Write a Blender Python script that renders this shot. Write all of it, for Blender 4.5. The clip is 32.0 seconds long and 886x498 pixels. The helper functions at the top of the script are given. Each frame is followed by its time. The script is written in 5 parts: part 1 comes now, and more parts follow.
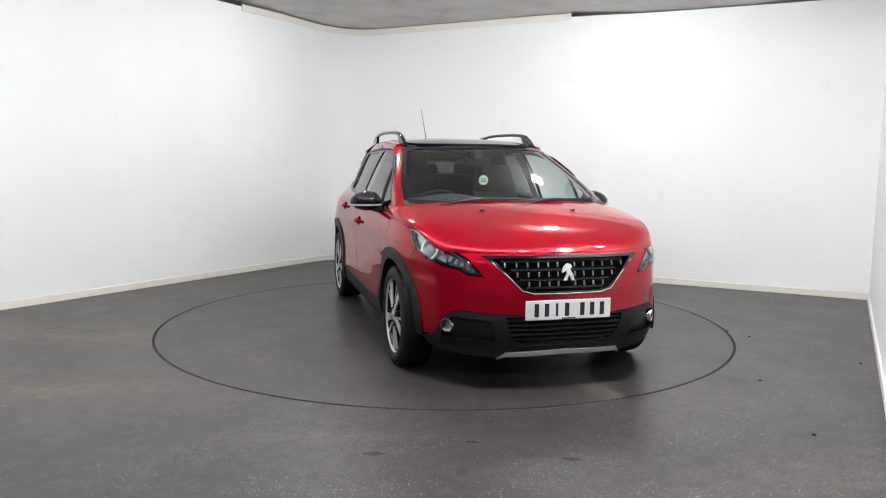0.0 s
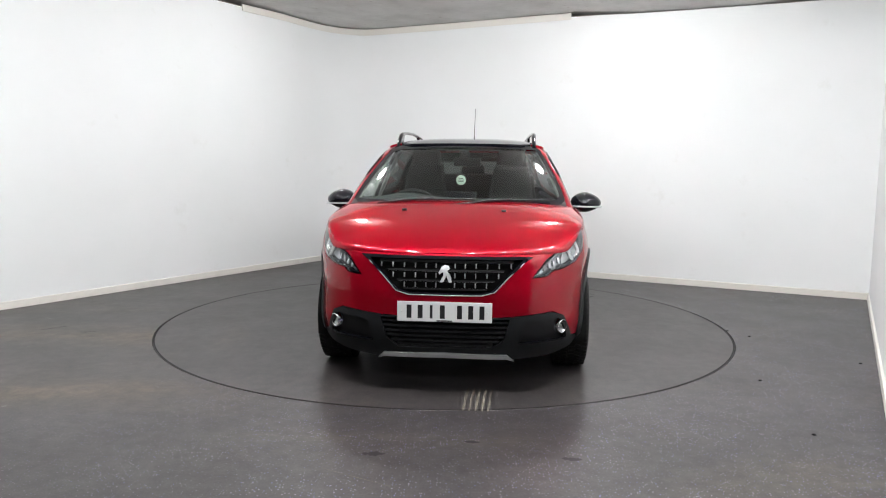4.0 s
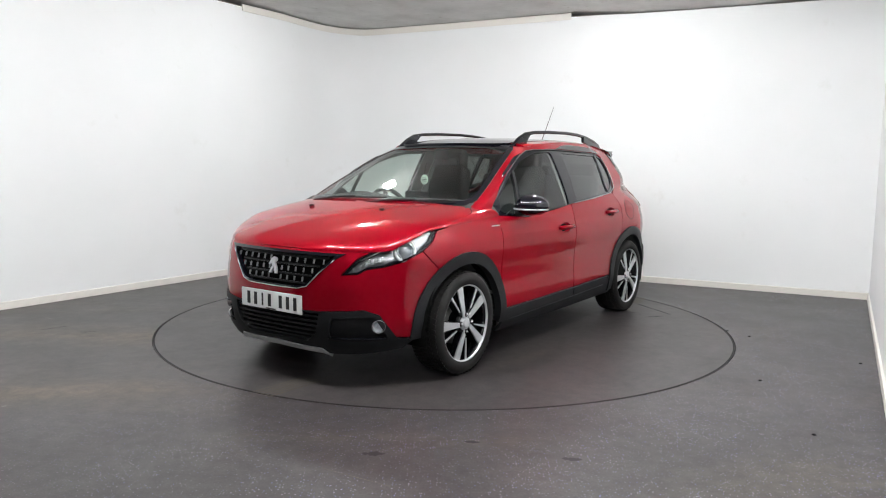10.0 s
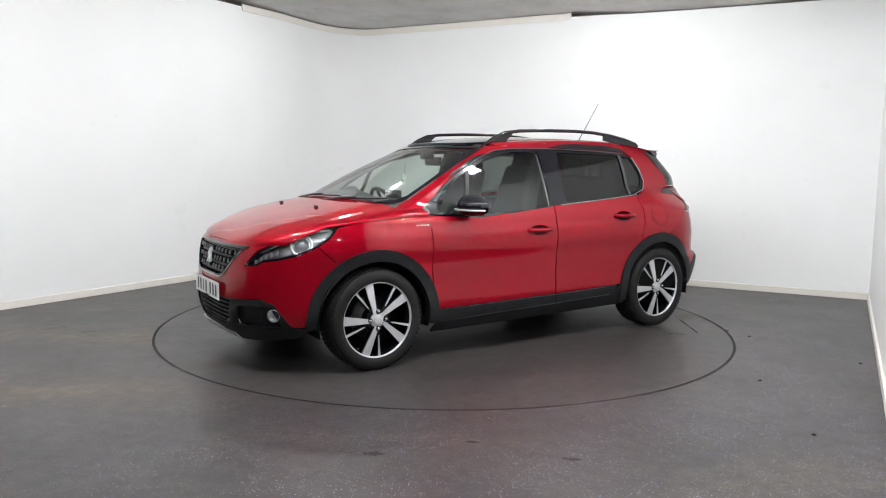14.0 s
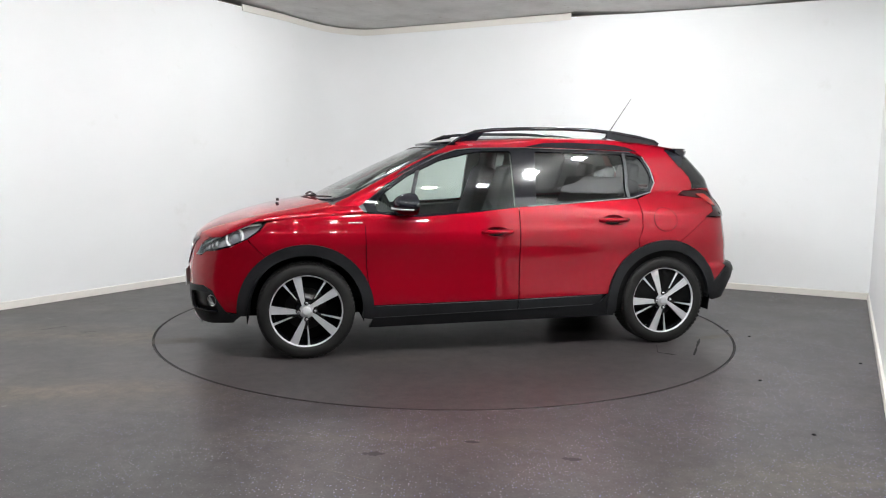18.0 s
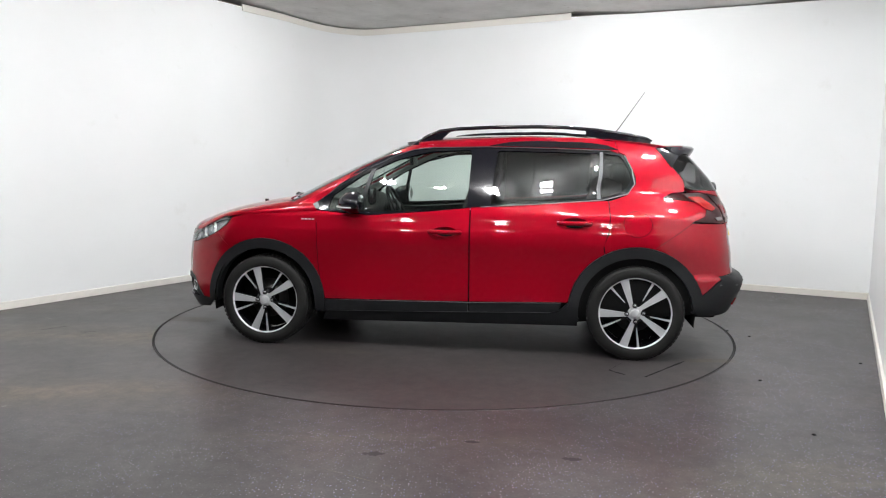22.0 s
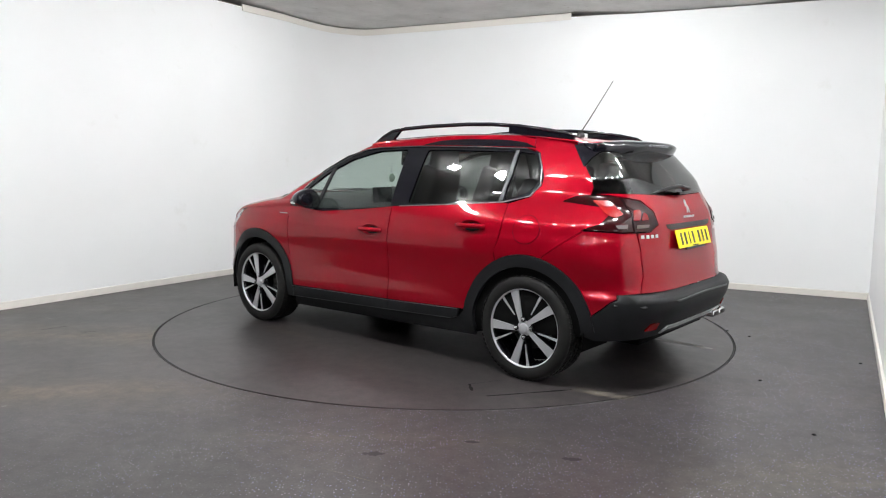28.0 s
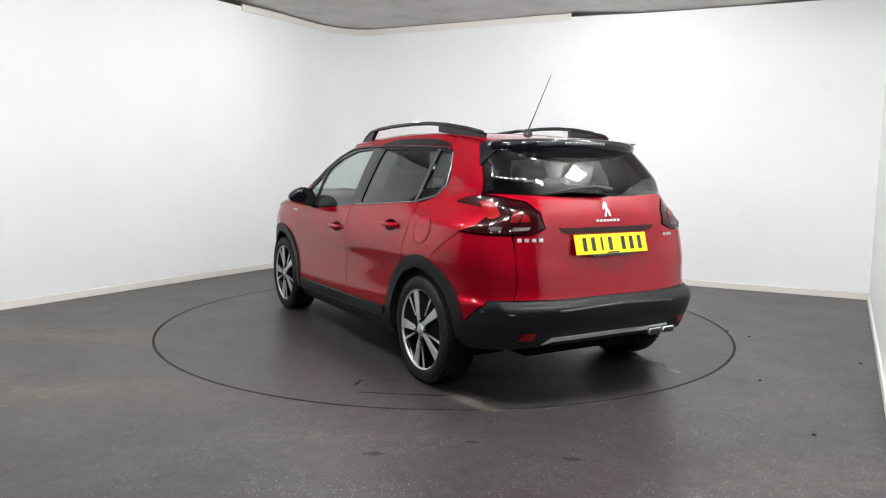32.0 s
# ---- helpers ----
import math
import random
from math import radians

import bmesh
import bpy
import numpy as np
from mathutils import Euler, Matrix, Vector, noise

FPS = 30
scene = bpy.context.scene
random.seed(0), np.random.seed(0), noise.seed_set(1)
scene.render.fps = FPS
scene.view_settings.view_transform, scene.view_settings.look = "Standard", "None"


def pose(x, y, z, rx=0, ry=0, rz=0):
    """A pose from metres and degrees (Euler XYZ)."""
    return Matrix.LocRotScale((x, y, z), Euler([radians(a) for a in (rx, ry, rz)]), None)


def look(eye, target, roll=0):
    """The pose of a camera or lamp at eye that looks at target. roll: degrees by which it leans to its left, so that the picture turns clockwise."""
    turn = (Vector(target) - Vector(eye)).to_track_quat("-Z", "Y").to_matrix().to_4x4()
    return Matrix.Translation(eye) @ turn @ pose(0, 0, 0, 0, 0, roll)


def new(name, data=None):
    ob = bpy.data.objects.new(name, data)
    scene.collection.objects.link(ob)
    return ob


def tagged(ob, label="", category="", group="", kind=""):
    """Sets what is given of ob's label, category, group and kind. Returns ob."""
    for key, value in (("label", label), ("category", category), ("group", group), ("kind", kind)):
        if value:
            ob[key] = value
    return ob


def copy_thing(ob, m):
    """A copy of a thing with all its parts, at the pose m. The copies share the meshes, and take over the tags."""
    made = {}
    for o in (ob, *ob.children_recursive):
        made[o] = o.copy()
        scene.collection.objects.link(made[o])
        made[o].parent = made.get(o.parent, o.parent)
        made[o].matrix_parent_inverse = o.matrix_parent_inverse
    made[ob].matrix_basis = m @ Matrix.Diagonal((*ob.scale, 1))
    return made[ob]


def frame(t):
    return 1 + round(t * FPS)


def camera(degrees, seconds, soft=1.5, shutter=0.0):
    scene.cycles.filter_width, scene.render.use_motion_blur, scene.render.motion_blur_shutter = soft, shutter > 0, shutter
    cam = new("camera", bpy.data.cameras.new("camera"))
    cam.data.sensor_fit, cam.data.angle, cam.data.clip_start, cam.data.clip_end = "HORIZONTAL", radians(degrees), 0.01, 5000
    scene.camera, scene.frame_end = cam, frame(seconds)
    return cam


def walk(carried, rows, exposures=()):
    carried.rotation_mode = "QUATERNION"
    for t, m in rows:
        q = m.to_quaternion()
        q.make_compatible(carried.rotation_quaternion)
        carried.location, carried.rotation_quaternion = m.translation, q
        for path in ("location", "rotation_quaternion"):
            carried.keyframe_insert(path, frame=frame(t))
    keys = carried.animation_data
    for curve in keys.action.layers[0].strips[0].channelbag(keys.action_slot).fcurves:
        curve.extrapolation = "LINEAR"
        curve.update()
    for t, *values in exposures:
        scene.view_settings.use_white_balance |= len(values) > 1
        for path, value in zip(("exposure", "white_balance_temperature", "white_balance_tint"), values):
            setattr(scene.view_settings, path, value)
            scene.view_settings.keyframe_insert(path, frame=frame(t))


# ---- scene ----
cam = camera(62.2, 32.0, soft=1.1)
EYE = Vector((0.0, -5.914, 1.273))
PITCH, YAW = radians(-6.52), radians(-0.297)
AHEAD = Vector((math.sin(YAW) * math.cos(PITCH), math.cos(YAW) * math.cos(PITCH), math.sin(PITCH)))
VIEW = look(EYE, EYE + AHEAD, 0.623)
walk(cam, [(0.0, VIEW), (32.0, VIEW)])

# ---- light: ceiling panels are built below, the world is a dim indoor grey ----
world = bpy.data.worlds.new("world")
scene.world = world
world.use_nodes = True
world.node_tree.nodes["Background"].inputs[0].default_value = (0.9, 0.92, 0.95, 1)
world.node_tree.nodes["Background"].inputs[1].default_value = 0.05
scene.view_settings.exposure = 0.0
from mathutils import geometry


# ---- mesh helpers ----
def part(name, bm, material, parent=None, label="", smooth=True, where=None):
    """Links a bmesh as one mesh object under a thing or a part."""
    me = bpy.data.meshes.new(name)
    bm.to_mesh(me)
    bm.free()
    if "lie" in me.attributes:
        lie = np.zeros(len(me.vertices) * 3, dtype=np.float32)
        me.attributes["lie"].data.foreach_get("vector", lie)
        me.attributes.remove(me.attributes["lie"])
        me.shade_smooth()
        me.normals_split_custom_set_from_vertices(lie.reshape(-1, 3).tolist())
        smooth = False
    return part_of(name, me, material, parent, label, smooth, where)


def part_of(name, me, material, parent=None, label="", smooth=True, where=None):
    if smooth:
        me.shade_smooth()
    for m in (material if isinstance(material, (list, tuple)) else [material]):
        if m is not None and m.name not in me.materials:
            me.materials.append(m)
    ob = new(name, me)
    ob.parent = parent
    if where is not None:
        ob.matrix_basis = where
    if label:
        ob["label"] = label
    return ob


def thing(name, label, category, group="", where=None):
    ob = new(name)
    if where is not None:
        ob.matrix_basis = where
    return tagged(ob, label, category, group)


def resample(poly, step, closed=True):
    out = []
    n = len(poly)
    for i in range(n if closed else n - 1):
        a, b = poly[i], poly[(i + 1) % n]
        k = max(1, int(math.hypot(b[0] - a[0], b[1] - a[1]) / step))
        for j in range(k):
            out.append((a[0] + (b[0] - a[0]) * j / k, a[1] + (b[1] - a[1]) * j / k))
    if not closed:
        out.append(tuple(poly[-1]))
    return out


def rounded(poly, r=0.03, n=4):
    """The polygon with its corners rounded."""
    out = []
    k = len(poly)
    for i in range(k):
        p, a, b = Vector(poly[i]), Vector(poly[i - 1]), Vector(poly[(i + 1) % k])
        d1, d2 = a - p, b - p
        s = min(r, d1.length * .45, d2.length * .45)
        q1, q2 = p + d1.normalized() * s, p + d2.normalized() * s
        for j in range(n + 1):
            f = j / n
            q = q1 * (1 - f) ** 2 + p * 2 * f * (1 - f) + q2 * f * f
            out.append((q.x, q.y))
    return out


def inset(poly, d):
    """The polygon drawn in by d (negative: let out)."""
    area = sum(a[0] * b[1] - b[0] * a[1] for a, b in zip(poly, poly[1:] + poly[:1]))
    s = 1 if area > 0 else -1
    out = []
    for i in range(len(poly)):
        p, a, b = Vector(poly[i]), Vector(poly[i - 1]), Vector(poly[(i + 1) % len(poly)])
        e1, e2 = (p - a), (b - p)
        if e1.length < 1e-7 or e2.length < 1e-7:
            out.append(tuple(poly[i]))
            continue
        n1 = Vector((-e1.y, e1.x)).normalized() * s
        n2 = Vector((-e2.y, e2.x)).normalized() * s
        m = n1 + n2
        m = m / max(m.length_squared / 2, .5)
        out.append((p.x + m.x * d, p.y + m.y * d))
    return out


def smoothstep(a, b, x):
    s = min(max((x - a) / (b - a), 0), 1)
    return s * s * (3 - 2 * s)


def within(p, rings):
    """Whether p lies inside an odd number of the rings."""
    odd = False
    for r in rings:
        a, b = r, np.roll(r, -1, axis=0)
        cross = (a[:, 1] > p.y) != (b[:, 1] > p.y)
        with np.errstate(divide="ignore", invalid="ignore"):
            xs = a[:, 0] + (p.y - a[:, 1]) * (b[:, 0] - a[:, 0]) / (b[:, 1] - a[:, 1])
        odd ^= bool(np.count_nonzero(cross & (p.x < xs)) % 2)
    return odd


def patch(surface, poly, bm=None, step=.035, lift=0.0, depth=.018, flip=False, mirror=False, dent=None, holes=()):
    """Fills the polygon, given in the surface's own two coordinates, with a fine sheet that follows the surface, with a turned-in rim."""
    me_bm = bm or bmesh.new()
    poly = [p for i, p in enumerate(poly) if math.hypot(p[0] - poly[i - 1][0], p[1] - poly[i - 1][1]) > 1e-4]
    edge = resample(poly, step)
    pts = [Vector(p) for p in edge]
    loops = [list(range(len(pts)))]
    for hole in holes:
        h = resample(hole, step)
        loops.append(list(range(len(pts), len(pts) + len(h))))
        pts += [Vector(p) for p in h]
    edges = [(l[i], l[(i + 1) % len(l)]) for l in loops for i in range(len(l))]
    us, vs = [p.x for p in pts], [p.y for p in pts]
    arr = np.array([(p.x, p.y) for p in pts])
    nu, nv = int((max(us) - min(us)) / step) + 1, int((max(vs) - min(vs)) / step) + 1
    for i in range(1, nu + 1):
        for j in range(1, nv + 1):
            q = (min(us) + (i - .5) * (max(us) - min(us)) / nu, min(vs) + (j - .5) * (max(vs) - min(vs)) / nv)
            if np.min((arr[:, 0] - q[0]) ** 2 + (arr[:, 1] - q[1]) ** 2) > (step * .45) ** 2:
                pts.append(Vector(q))
    co, ed, fa, _, _, _ = geometry.delaunay_2d_cdt(pts, edges, [], 0, 1e-6)
    rings = [np.array([(pts[i].x, pts[i].y) for i in l]) for l in loops]
    fa = [f for f in fa if within(sum((co[i] for i in f), Vector((0, 0))) / len(f), rings)]
    # keep the main sheet, drop stray slivers
    root = list(range(len(co)))

    def find(i):
        while root[i] != i:
            root[i] = root[root[i]]
            i = root[i]
        return i
    for f in fa:
        for i in f[1:]:
            root[find(i)] = find(f[0])
    size = {}
    for f in fa:
        k = find(f[0])
        size[k] = size.get(k, 0) + abs(sum(co[a].x * co[b].y - co[b].x * co[a].y for a, b in zip(f, list(f[1:]) + [f[0]])))
    fa = [f for f in fa if size[find(f[0])] > .03 * sum(size.values())]
    sign = -1 if mirror else 1

    def at(p, extra=0.0):
        e = 1e-3
        c = surface(p[0], p[1])
        n = (surface(p[0] + e, p[1]) - surface(p[0] - e, p[1])).cross(surface(p[0], p[1] + e) - surface(p[0], p[1] - e))
        if n.length < 1e-12:
            n = Vector((0, 0, 1))
        n.normalize()
        if flip:
            n = -n
        d = lift + (dent(c) if dent else 0) - extra
        c = c + n * d
        return Vector((c.x, c.y * sign, c.z)), n
    top, low = [], []
    data = [at(p) for p in co]
    layer = me_bm.verts.layers.float_vector.get("lie") or me_bm.verts.layers.float_vector.new("lie")
    top = [me_bm.verts.new(c) for c, n in data]
    if dent is None:
        for v, (c, n) in zip(top, data):
            v[layer] = (n.x, n.y * sign, n.z)
    count = {}
    for f in fa:
        for k in range(len(f)):
            key = (f[k], f[(k + 1) % len(f)])
            count[key] = 1
    turn = flip != mirror
    for f in fa:
        ids = list(f)[::-1] if turn else list(f)
        try:
            me_bm.faces.new([top[i] for i in ids])
        except ValueError:
            pass
    if depth:
        rim = {}
        for (a, b) in count:
            if (b, a) in count:
                continue
            for i in (a, b):
                if i not in rim:
                    c, n = data[i]
                    n = Vector((n.x, n.y * sign, n.z))
                    rim[i] = (me_bm.verts.new(c), me_bm.verts.new(c - n * depth))
            quad = [rim[b][0], rim[a][0], rim[a][1], rim[b][1]]
            if turn:
                quad.reverse()
            try:
                me_bm.faces.new(quad)
            except ValueError:
                pass
    return me_bm


def box_bm(sx, sy, sz, bevel=0.0, bm=None, at=(0, 0, 0), turn=None, segments=2):
    b = bm or bmesh.new()
    m = Matrix.Translation(at) @ (turn or Matrix()) @ Matrix.Diagonal((sx, sy, sz, 1))
    got = bmesh.ops.create_cube(b, size=1, matrix=m)
    if bevel:
        es = list({e for v in got["verts"] for e in v.link_edges})
        bmesh.ops.bevel(b, geom=es, offset=bevel, segments=segments, profile=.6, affect="EDGES")
    return b


def tube_bm(points, radius, sides=8, bm=None, closed=False, flat=1.0):
    """A round bar along the points; radius may be a list."""
    b = bm or bmesh.new()
    pts = [Vector(p) for p in points]
    rings = []
    n = len(pts)
    for i, p in enumerate(pts):
        a = pts[i - 1] if (i or closed) else p
        c = pts[(i + 1) % n] if (i < n - 1 or closed) else p
        d = (c - a).normalized()
        side = d.cross(Vector((0, 0, 1)))
        side = side.normalized() if side.length > 1e-4 else Vector((1, 0, 0))
        up = side.cross(d)
        r = radius[i] if isinstance(radius, (list, tuple)) else radius
        rings.append([b.verts.new(p + side * r * math.cos(k * 2 * math.pi / sides) + up * r * flat * math.sin(k * 2 * math.pi / sides)) for k in range(sides)])
    for i in range(n if closed else n - 1):
        r1, r2 = rings[i], rings[(i + 1) % n]
        for k in range(sides):
            b.faces.new((r1[k], r2[k], r2[(k + 1) % sides], r1[(k + 1) % sides]))
    if not closed:
        b.faces.new(rings[0])
        b.faces.new(rings[-1][::-1])
    return b


def lathe_bm(profile, sides=48, bm=None, axis="Y"):
    """Turns (radius, height) pairs round an axis."""
    b = bm or bmesh.new()
    rings = []
    for r, h in profile:
        ring = []
        for k in range(sides):
            a = 2 * math.pi * k / sides
            if axis == "Y":
                ring.append(b.verts.new((r * math.cos(a), h, r * math.sin(a))))
            elif axis == "X":
                ring.append(b.verts.new((h, r * math.cos(a), r * math.sin(a))))
            else:
                ring.append(b.verts.new((r * math.cos(a), r * math.sin(a), h)))
        rings.append(ring)
    for r1, r2 in zip(rings, rings[1:]):
        for k in range(sides):
            b.faces.new((r1[k], r1[(k + 1) % sides], r2[(k + 1) % sides], r2[k]))
    return b


def solid_bm(outline, z0, z1, bm=None, lay=None):
    """A plate with the given outline; lay turns (a, b, h) into a place."""
    b = bm or bmesh.new()
    lay = lay or (lambda a, c, h: Vector((a, c, h)))
    lo = [b.verts.new(lay(p[0], p[1], z0)) for p in outline]
    hi = [b.verts.new(lay(p[0], p[1], z1)) for p in outline]
    n = len(outline)
    f1, f2 = b.faces.new(lo[::-1]), b.faces.new(hi)
    for i in range(n):
        b.faces.new((lo[i], lo[(i + 1) % n], hi[(i + 1) % n], hi[i]))
    bmesh.ops.recalc_face_normals(b, faces=b.faces)
    bmesh.ops.triangulate(b, faces=[f1, f2])
    return b


# ---- materials ----
def mat(name, color=(.5, .5, .5), rough=.5, metal=0.0, coat=0.0, emit=None, strength=0.0, transmission=0.0, ior=1.45, alpha=1.0):
    m = bpy.data.materials.new(name)
    m.use_nodes = True
    b = m.node_tree.nodes["Principled BSDF"]
    b.inputs["Base Color"].default_value = (*color, 1)
    b.inputs["Roughness"].default_value = rough
    b.inputs["Metallic"].default_value = metal
    b.inputs["Coat Weight"].default_value = coat
    b.inputs["Coat Roughness"].default_value = .03
    b.inputs["Transmission Weight"].default_value = transmission
    b.inputs["IOR"].default_value = ior
    b.inputs["Alpha"].default_value = alpha
    if emit:
        b.inputs["Emission Color"].default_value = (*emit, 1)
        b.inputs["Emission Strength"].default_value = strength
    return m


def node(m, kind, **props):
    n = m.node_tree.nodes.new(kind)
    for k, v in props.items():
        n.inputs[k.replace("_", " ")].default_value = v
    return n


def link(m, a, out, b, inp):
    m.node_tree.links.new(a.outputs[out], b.inputs[inp])


def coords(m, space="Object", scale=(1, 1, 1)):
    t = m.node_tree.nodes.new("ShaderNodeTexCoord")
    mp = m.node_tree.nodes.new("ShaderNodeMapping")
    mp.inputs["Scale"].default_value = scale
    link(m, t, space, mp, "Vector")
    return mp


def noise_tex(m, scale, detail=4, rough=.55, space="Object", stretch=(1, 1, 1)):
    n = node(m, "ShaderNodeTexNoise", Scale=scale, Detail=detail, Roughness=rough)
    link(m, coords(m, space, stretch), "Vector", n, "Vector")
    return n


def ramp(m, source, out, stops):
    r = m.node_tree.nodes.new("ShaderNodeValToRGB")
    el = r.color_ramp.elements
    el[0].position, el[0].color = stops[0][0], (*stops[0][1], 1)
    el[1].position, el[1].color = stops[-1][0], (*stops[-1][1], 1)
    for p, c in stops[1:-1]:
        e = el.new(p)
        e.color = (*c, 1)
    link(m, source, out, r, "Fac")
    return r


def mix(m, fac, a, b, mode="MIX"):
    """Mixes two colours; each of fac, a and b is a value or (node, output)."""
    n = m.node_tree.nodes.new("ShaderNodeMix")
    n.data_type, n.blend_type = "RGBA", mode
    for key, v in ((0, fac), (6, a), (7, b)):
        if isinstance(v, tuple) and not isinstance(v[0], (int, float)):
            m.node_tree.links.new(v[0].outputs[v[1]], n.inputs[key])
        else:
            n.inputs[key].default_value = v if key == 0 else (*v, 1)
    return n


def bsdf(m):
    return m.node_tree.nodes["Principled BSDF"]


def bump(m, source, out, strength=.2, distance=.002):
    b = node(m, "ShaderNodeBump", Strength=strength, Distance=distance)
    link(m, source, out, b, "Height")
    link(m, b, "Normal", bsdf(m), "Normal")
    return b


def red_paint():
    m = mat("red_metallic_paint", (.2, .001, .008), .42, .4, 1.0)
    bsdf(m).inputs["Specular IOR Level"].default_value = .0
    bsdf(m).inputs["Specular Tint"].default_value = (1, .08, .1, 1)
    bsdf(m).inputs["Coat Roughness"].default_value = .015
    bsdf(m).inputs["Coat IOR"].default_value = 1.42
    fl = node(m, "ShaderNodeTexVoronoi", Scale=1400.0)
    link(m, coords(m), "Vector", fl, "Vector")
    r = ramp(m, fl, "Color", [(.0, (.215, .0010, .0075)), (1, (.295, .0015, .0115))])
    link(m, r, "Color", bsdf(m), "Base Color")
    n = noise_tex(m, 55, 2)
    bump(m, n, "Fac", .008, .002)
    return m


def plastic(name, c, rough, grain=700, strength=.25):
    m = mat(name, c, rough)
    n = noise_tex(m, grain, 3)
    bump(m, n, "Fac", strength, .0006)
    bsdf(m).inputs["Specular IOR Level"].default_value = .2
    w = noise_tex(m, 6, 3)
    r = ramp(m, w, "Fac", [(.3, tuple(x * .85 for x in c)), (.7, tuple(x * 1.2 for x in c))])
    link(m, r, "Color", bsdf(m), "Base Color")
    return m


def wall_paint():
    m = mat("white_wall_paint", (.82, .83, .83), .55)
    n = noise_tex(m, .9, 5)
    r = ramp(m, n, "Fac", [(.3, (.86, .87, .865)), (.7, (.90, .905, .905))])
    f = noise_tex(m, 3.5, 6, .7)
    r2 = ramp(m, f, "Fac", [(.62, (1, 1, 1)), (.78, (.93, .925, .91))])
    x = mix(m, 1.0, (r, "Color"), (r2, "Color"), "MULTIPLY")
    link(m, x, 2, bsdf(m), "Base Color")
    g = noise_tex(m, 160, 3)
    bump(m, g, "Fac", .08, .001)
    return m


def vinyl(name, speck):
    """Charcoal safety vinyl with bright specks, brownish tyre dirt and scuffs."""
    m = mat(name, (.06, .06, .062), .42)
    n = noise_tex(m, 1.3, 6, .6)
    base = ramp(m, n, "Fac", [(.3, (.0300, .0262, .0262)), (.55, (.0385, .0338, .0335)), (.75, (.0480, .0420, .0405))])
    st = noise_tex(m, .8, 5, .65, "Object", (.35, 1.6, 1))
    sr = ramp(m, st, "Fac", [(.55, (0, 0, 0)), (.72, (1, 1, 1))])
    x = mix(m, (sr, "Color"), (base, "Color"), (.062, .052, .041))
    if speck:
        # two brown tracks where tyres run onto the turntable
        pos = m.node_tree.nodes.new("ShaderNodeSeparateXYZ")
        warp = noise_tex(m, 1.7, 5, .6)
        shift = mix(m, .25, (coords(m), "Vector"), (warp, "Color"))
        link(m, shift, 2, pos, "Vector")
        scaled = node(m, "ShaderNodeMapRange", From_Min=-2.2, From_Max=.2)
        link(m, pos, "Y", scaled, "Value")
        bands = ramp(m, scaled, "Result", [(.24, (0, 0, 0)), (.36, (1, 1, 1)), (.44, (.15, .15, .15)), (.66, (.1, .1, .1)), (.78, (.8, .8, .8)), (.92, (0, 0, 0))])
        near = node(m, "ShaderNodeMapRange", From_Min=-.55, From_Max=-1.25)
        link(m, pos, "X", near, "Value")
        amount = mix(m, 1.0, (bands, "Color"), (near, "Result"), "MULTIPLY")
        patchy = ramp(m, noise_tex(m, 2.4, 6, .65, "Object", (.5, 1.5, 1)), "Fac", [(.35, (.2, .2, .2)), (.6, (1, 1, 1))])
        amount = mix(m, 1.0, (amount, 2), (patchy, "Color"), "MULTIPLY")
        x = mix(m, (amount, 2), (x, 2), (.098, .076, .050))
    mott = ramp(m, noise_tex(m, 11, 6, .7), "Fac", [(.36, (.62, .61, .62)), (.64, (1.36, 1.33, 1.33))])
    x = mix(m, 1.0, (x, 2), (mott, "Color"), "MULTIPLY")
    fine = noise_tex(m, 90, 4, .7)
    fr = ramp(m, fine, "Fac", [(.35, (.62, .62, .62)), (.65, (1.3, 1.3, 1.3))])
    x2 = mix(m, 1.0, (x, 2), (fr, "Color"), "MULTIPLY")
    last = x2
    if speck:
        v = node(m, "ShaderNodeTexVoronoi", Scale=80.0)
        link(m, coords(m), "Vector", v, "Vector")
        d = ramp(m, v, "Distance", [(.16, (1, 1, 1)), (.25, (0, 0, 0))])
        sep = m.node_tree.nodes.new("ShaderNodeSeparateColor")
        link(m, v, "Color", sep, "Color")
        pick = ramp(m, sep, "Red", [(.44, (0, 0, 0)), (.48, (1, 1, 1))])
        both = mix(m, 1.0, (d, "Color"), (pick, "Color"), "MULTIPLY")
        # the specks are worn and dusty on the way onto the turntable, and patchy elsewhere
        place = m.node_tree.nodes.new("ShaderNodeSeparateXYZ")
        link(m, coords(m), "Vector", place, "Vector")
        clean = node(m, "ShaderNodeMapRange", From_Min=-2.3, From_Max=-.5, To_Min=.12, To_Max=1.0)
        link(m, place, "X", clean, "Value")
        both = mix(m, 1.0, (both, 2), (clean, "Result"), "MULTIPLY")
        worn = ramp(m, noise_tex(m, 2.6, 5, .6), "Fac", [(.36, (.25, .25, .25)), (.6, (1, 1, 1))])
        both = mix(m, 1.0, (both, 2), (worn, "Color"), "MULTIPLY")
        tint = ramp(m, sep, "Green", [(.0, (.17, .19, .58)), (.45, (.33, .33, .52)), (.7, (.46, .38, .52)), (1, (.52, .52, .62))])
        last = mix(m, (both, 2), (x2, 2), (tint, "Color"))
    link(m, last, 2, bsdf(m), "Base Color")
    rn = noise_tex(m, 2.2, 5, .6)
    rr = ramp(m, rn, "Fac", [(.3, (.36, .36, .36)), (.7, (.42, .42, .42))])
    link(m, rr, "Color", bsdf(m), "Roughness")
    g = noise_tex(m, 240, 3)
    bump(m, g, "Fac", .10, .0008)
    return m


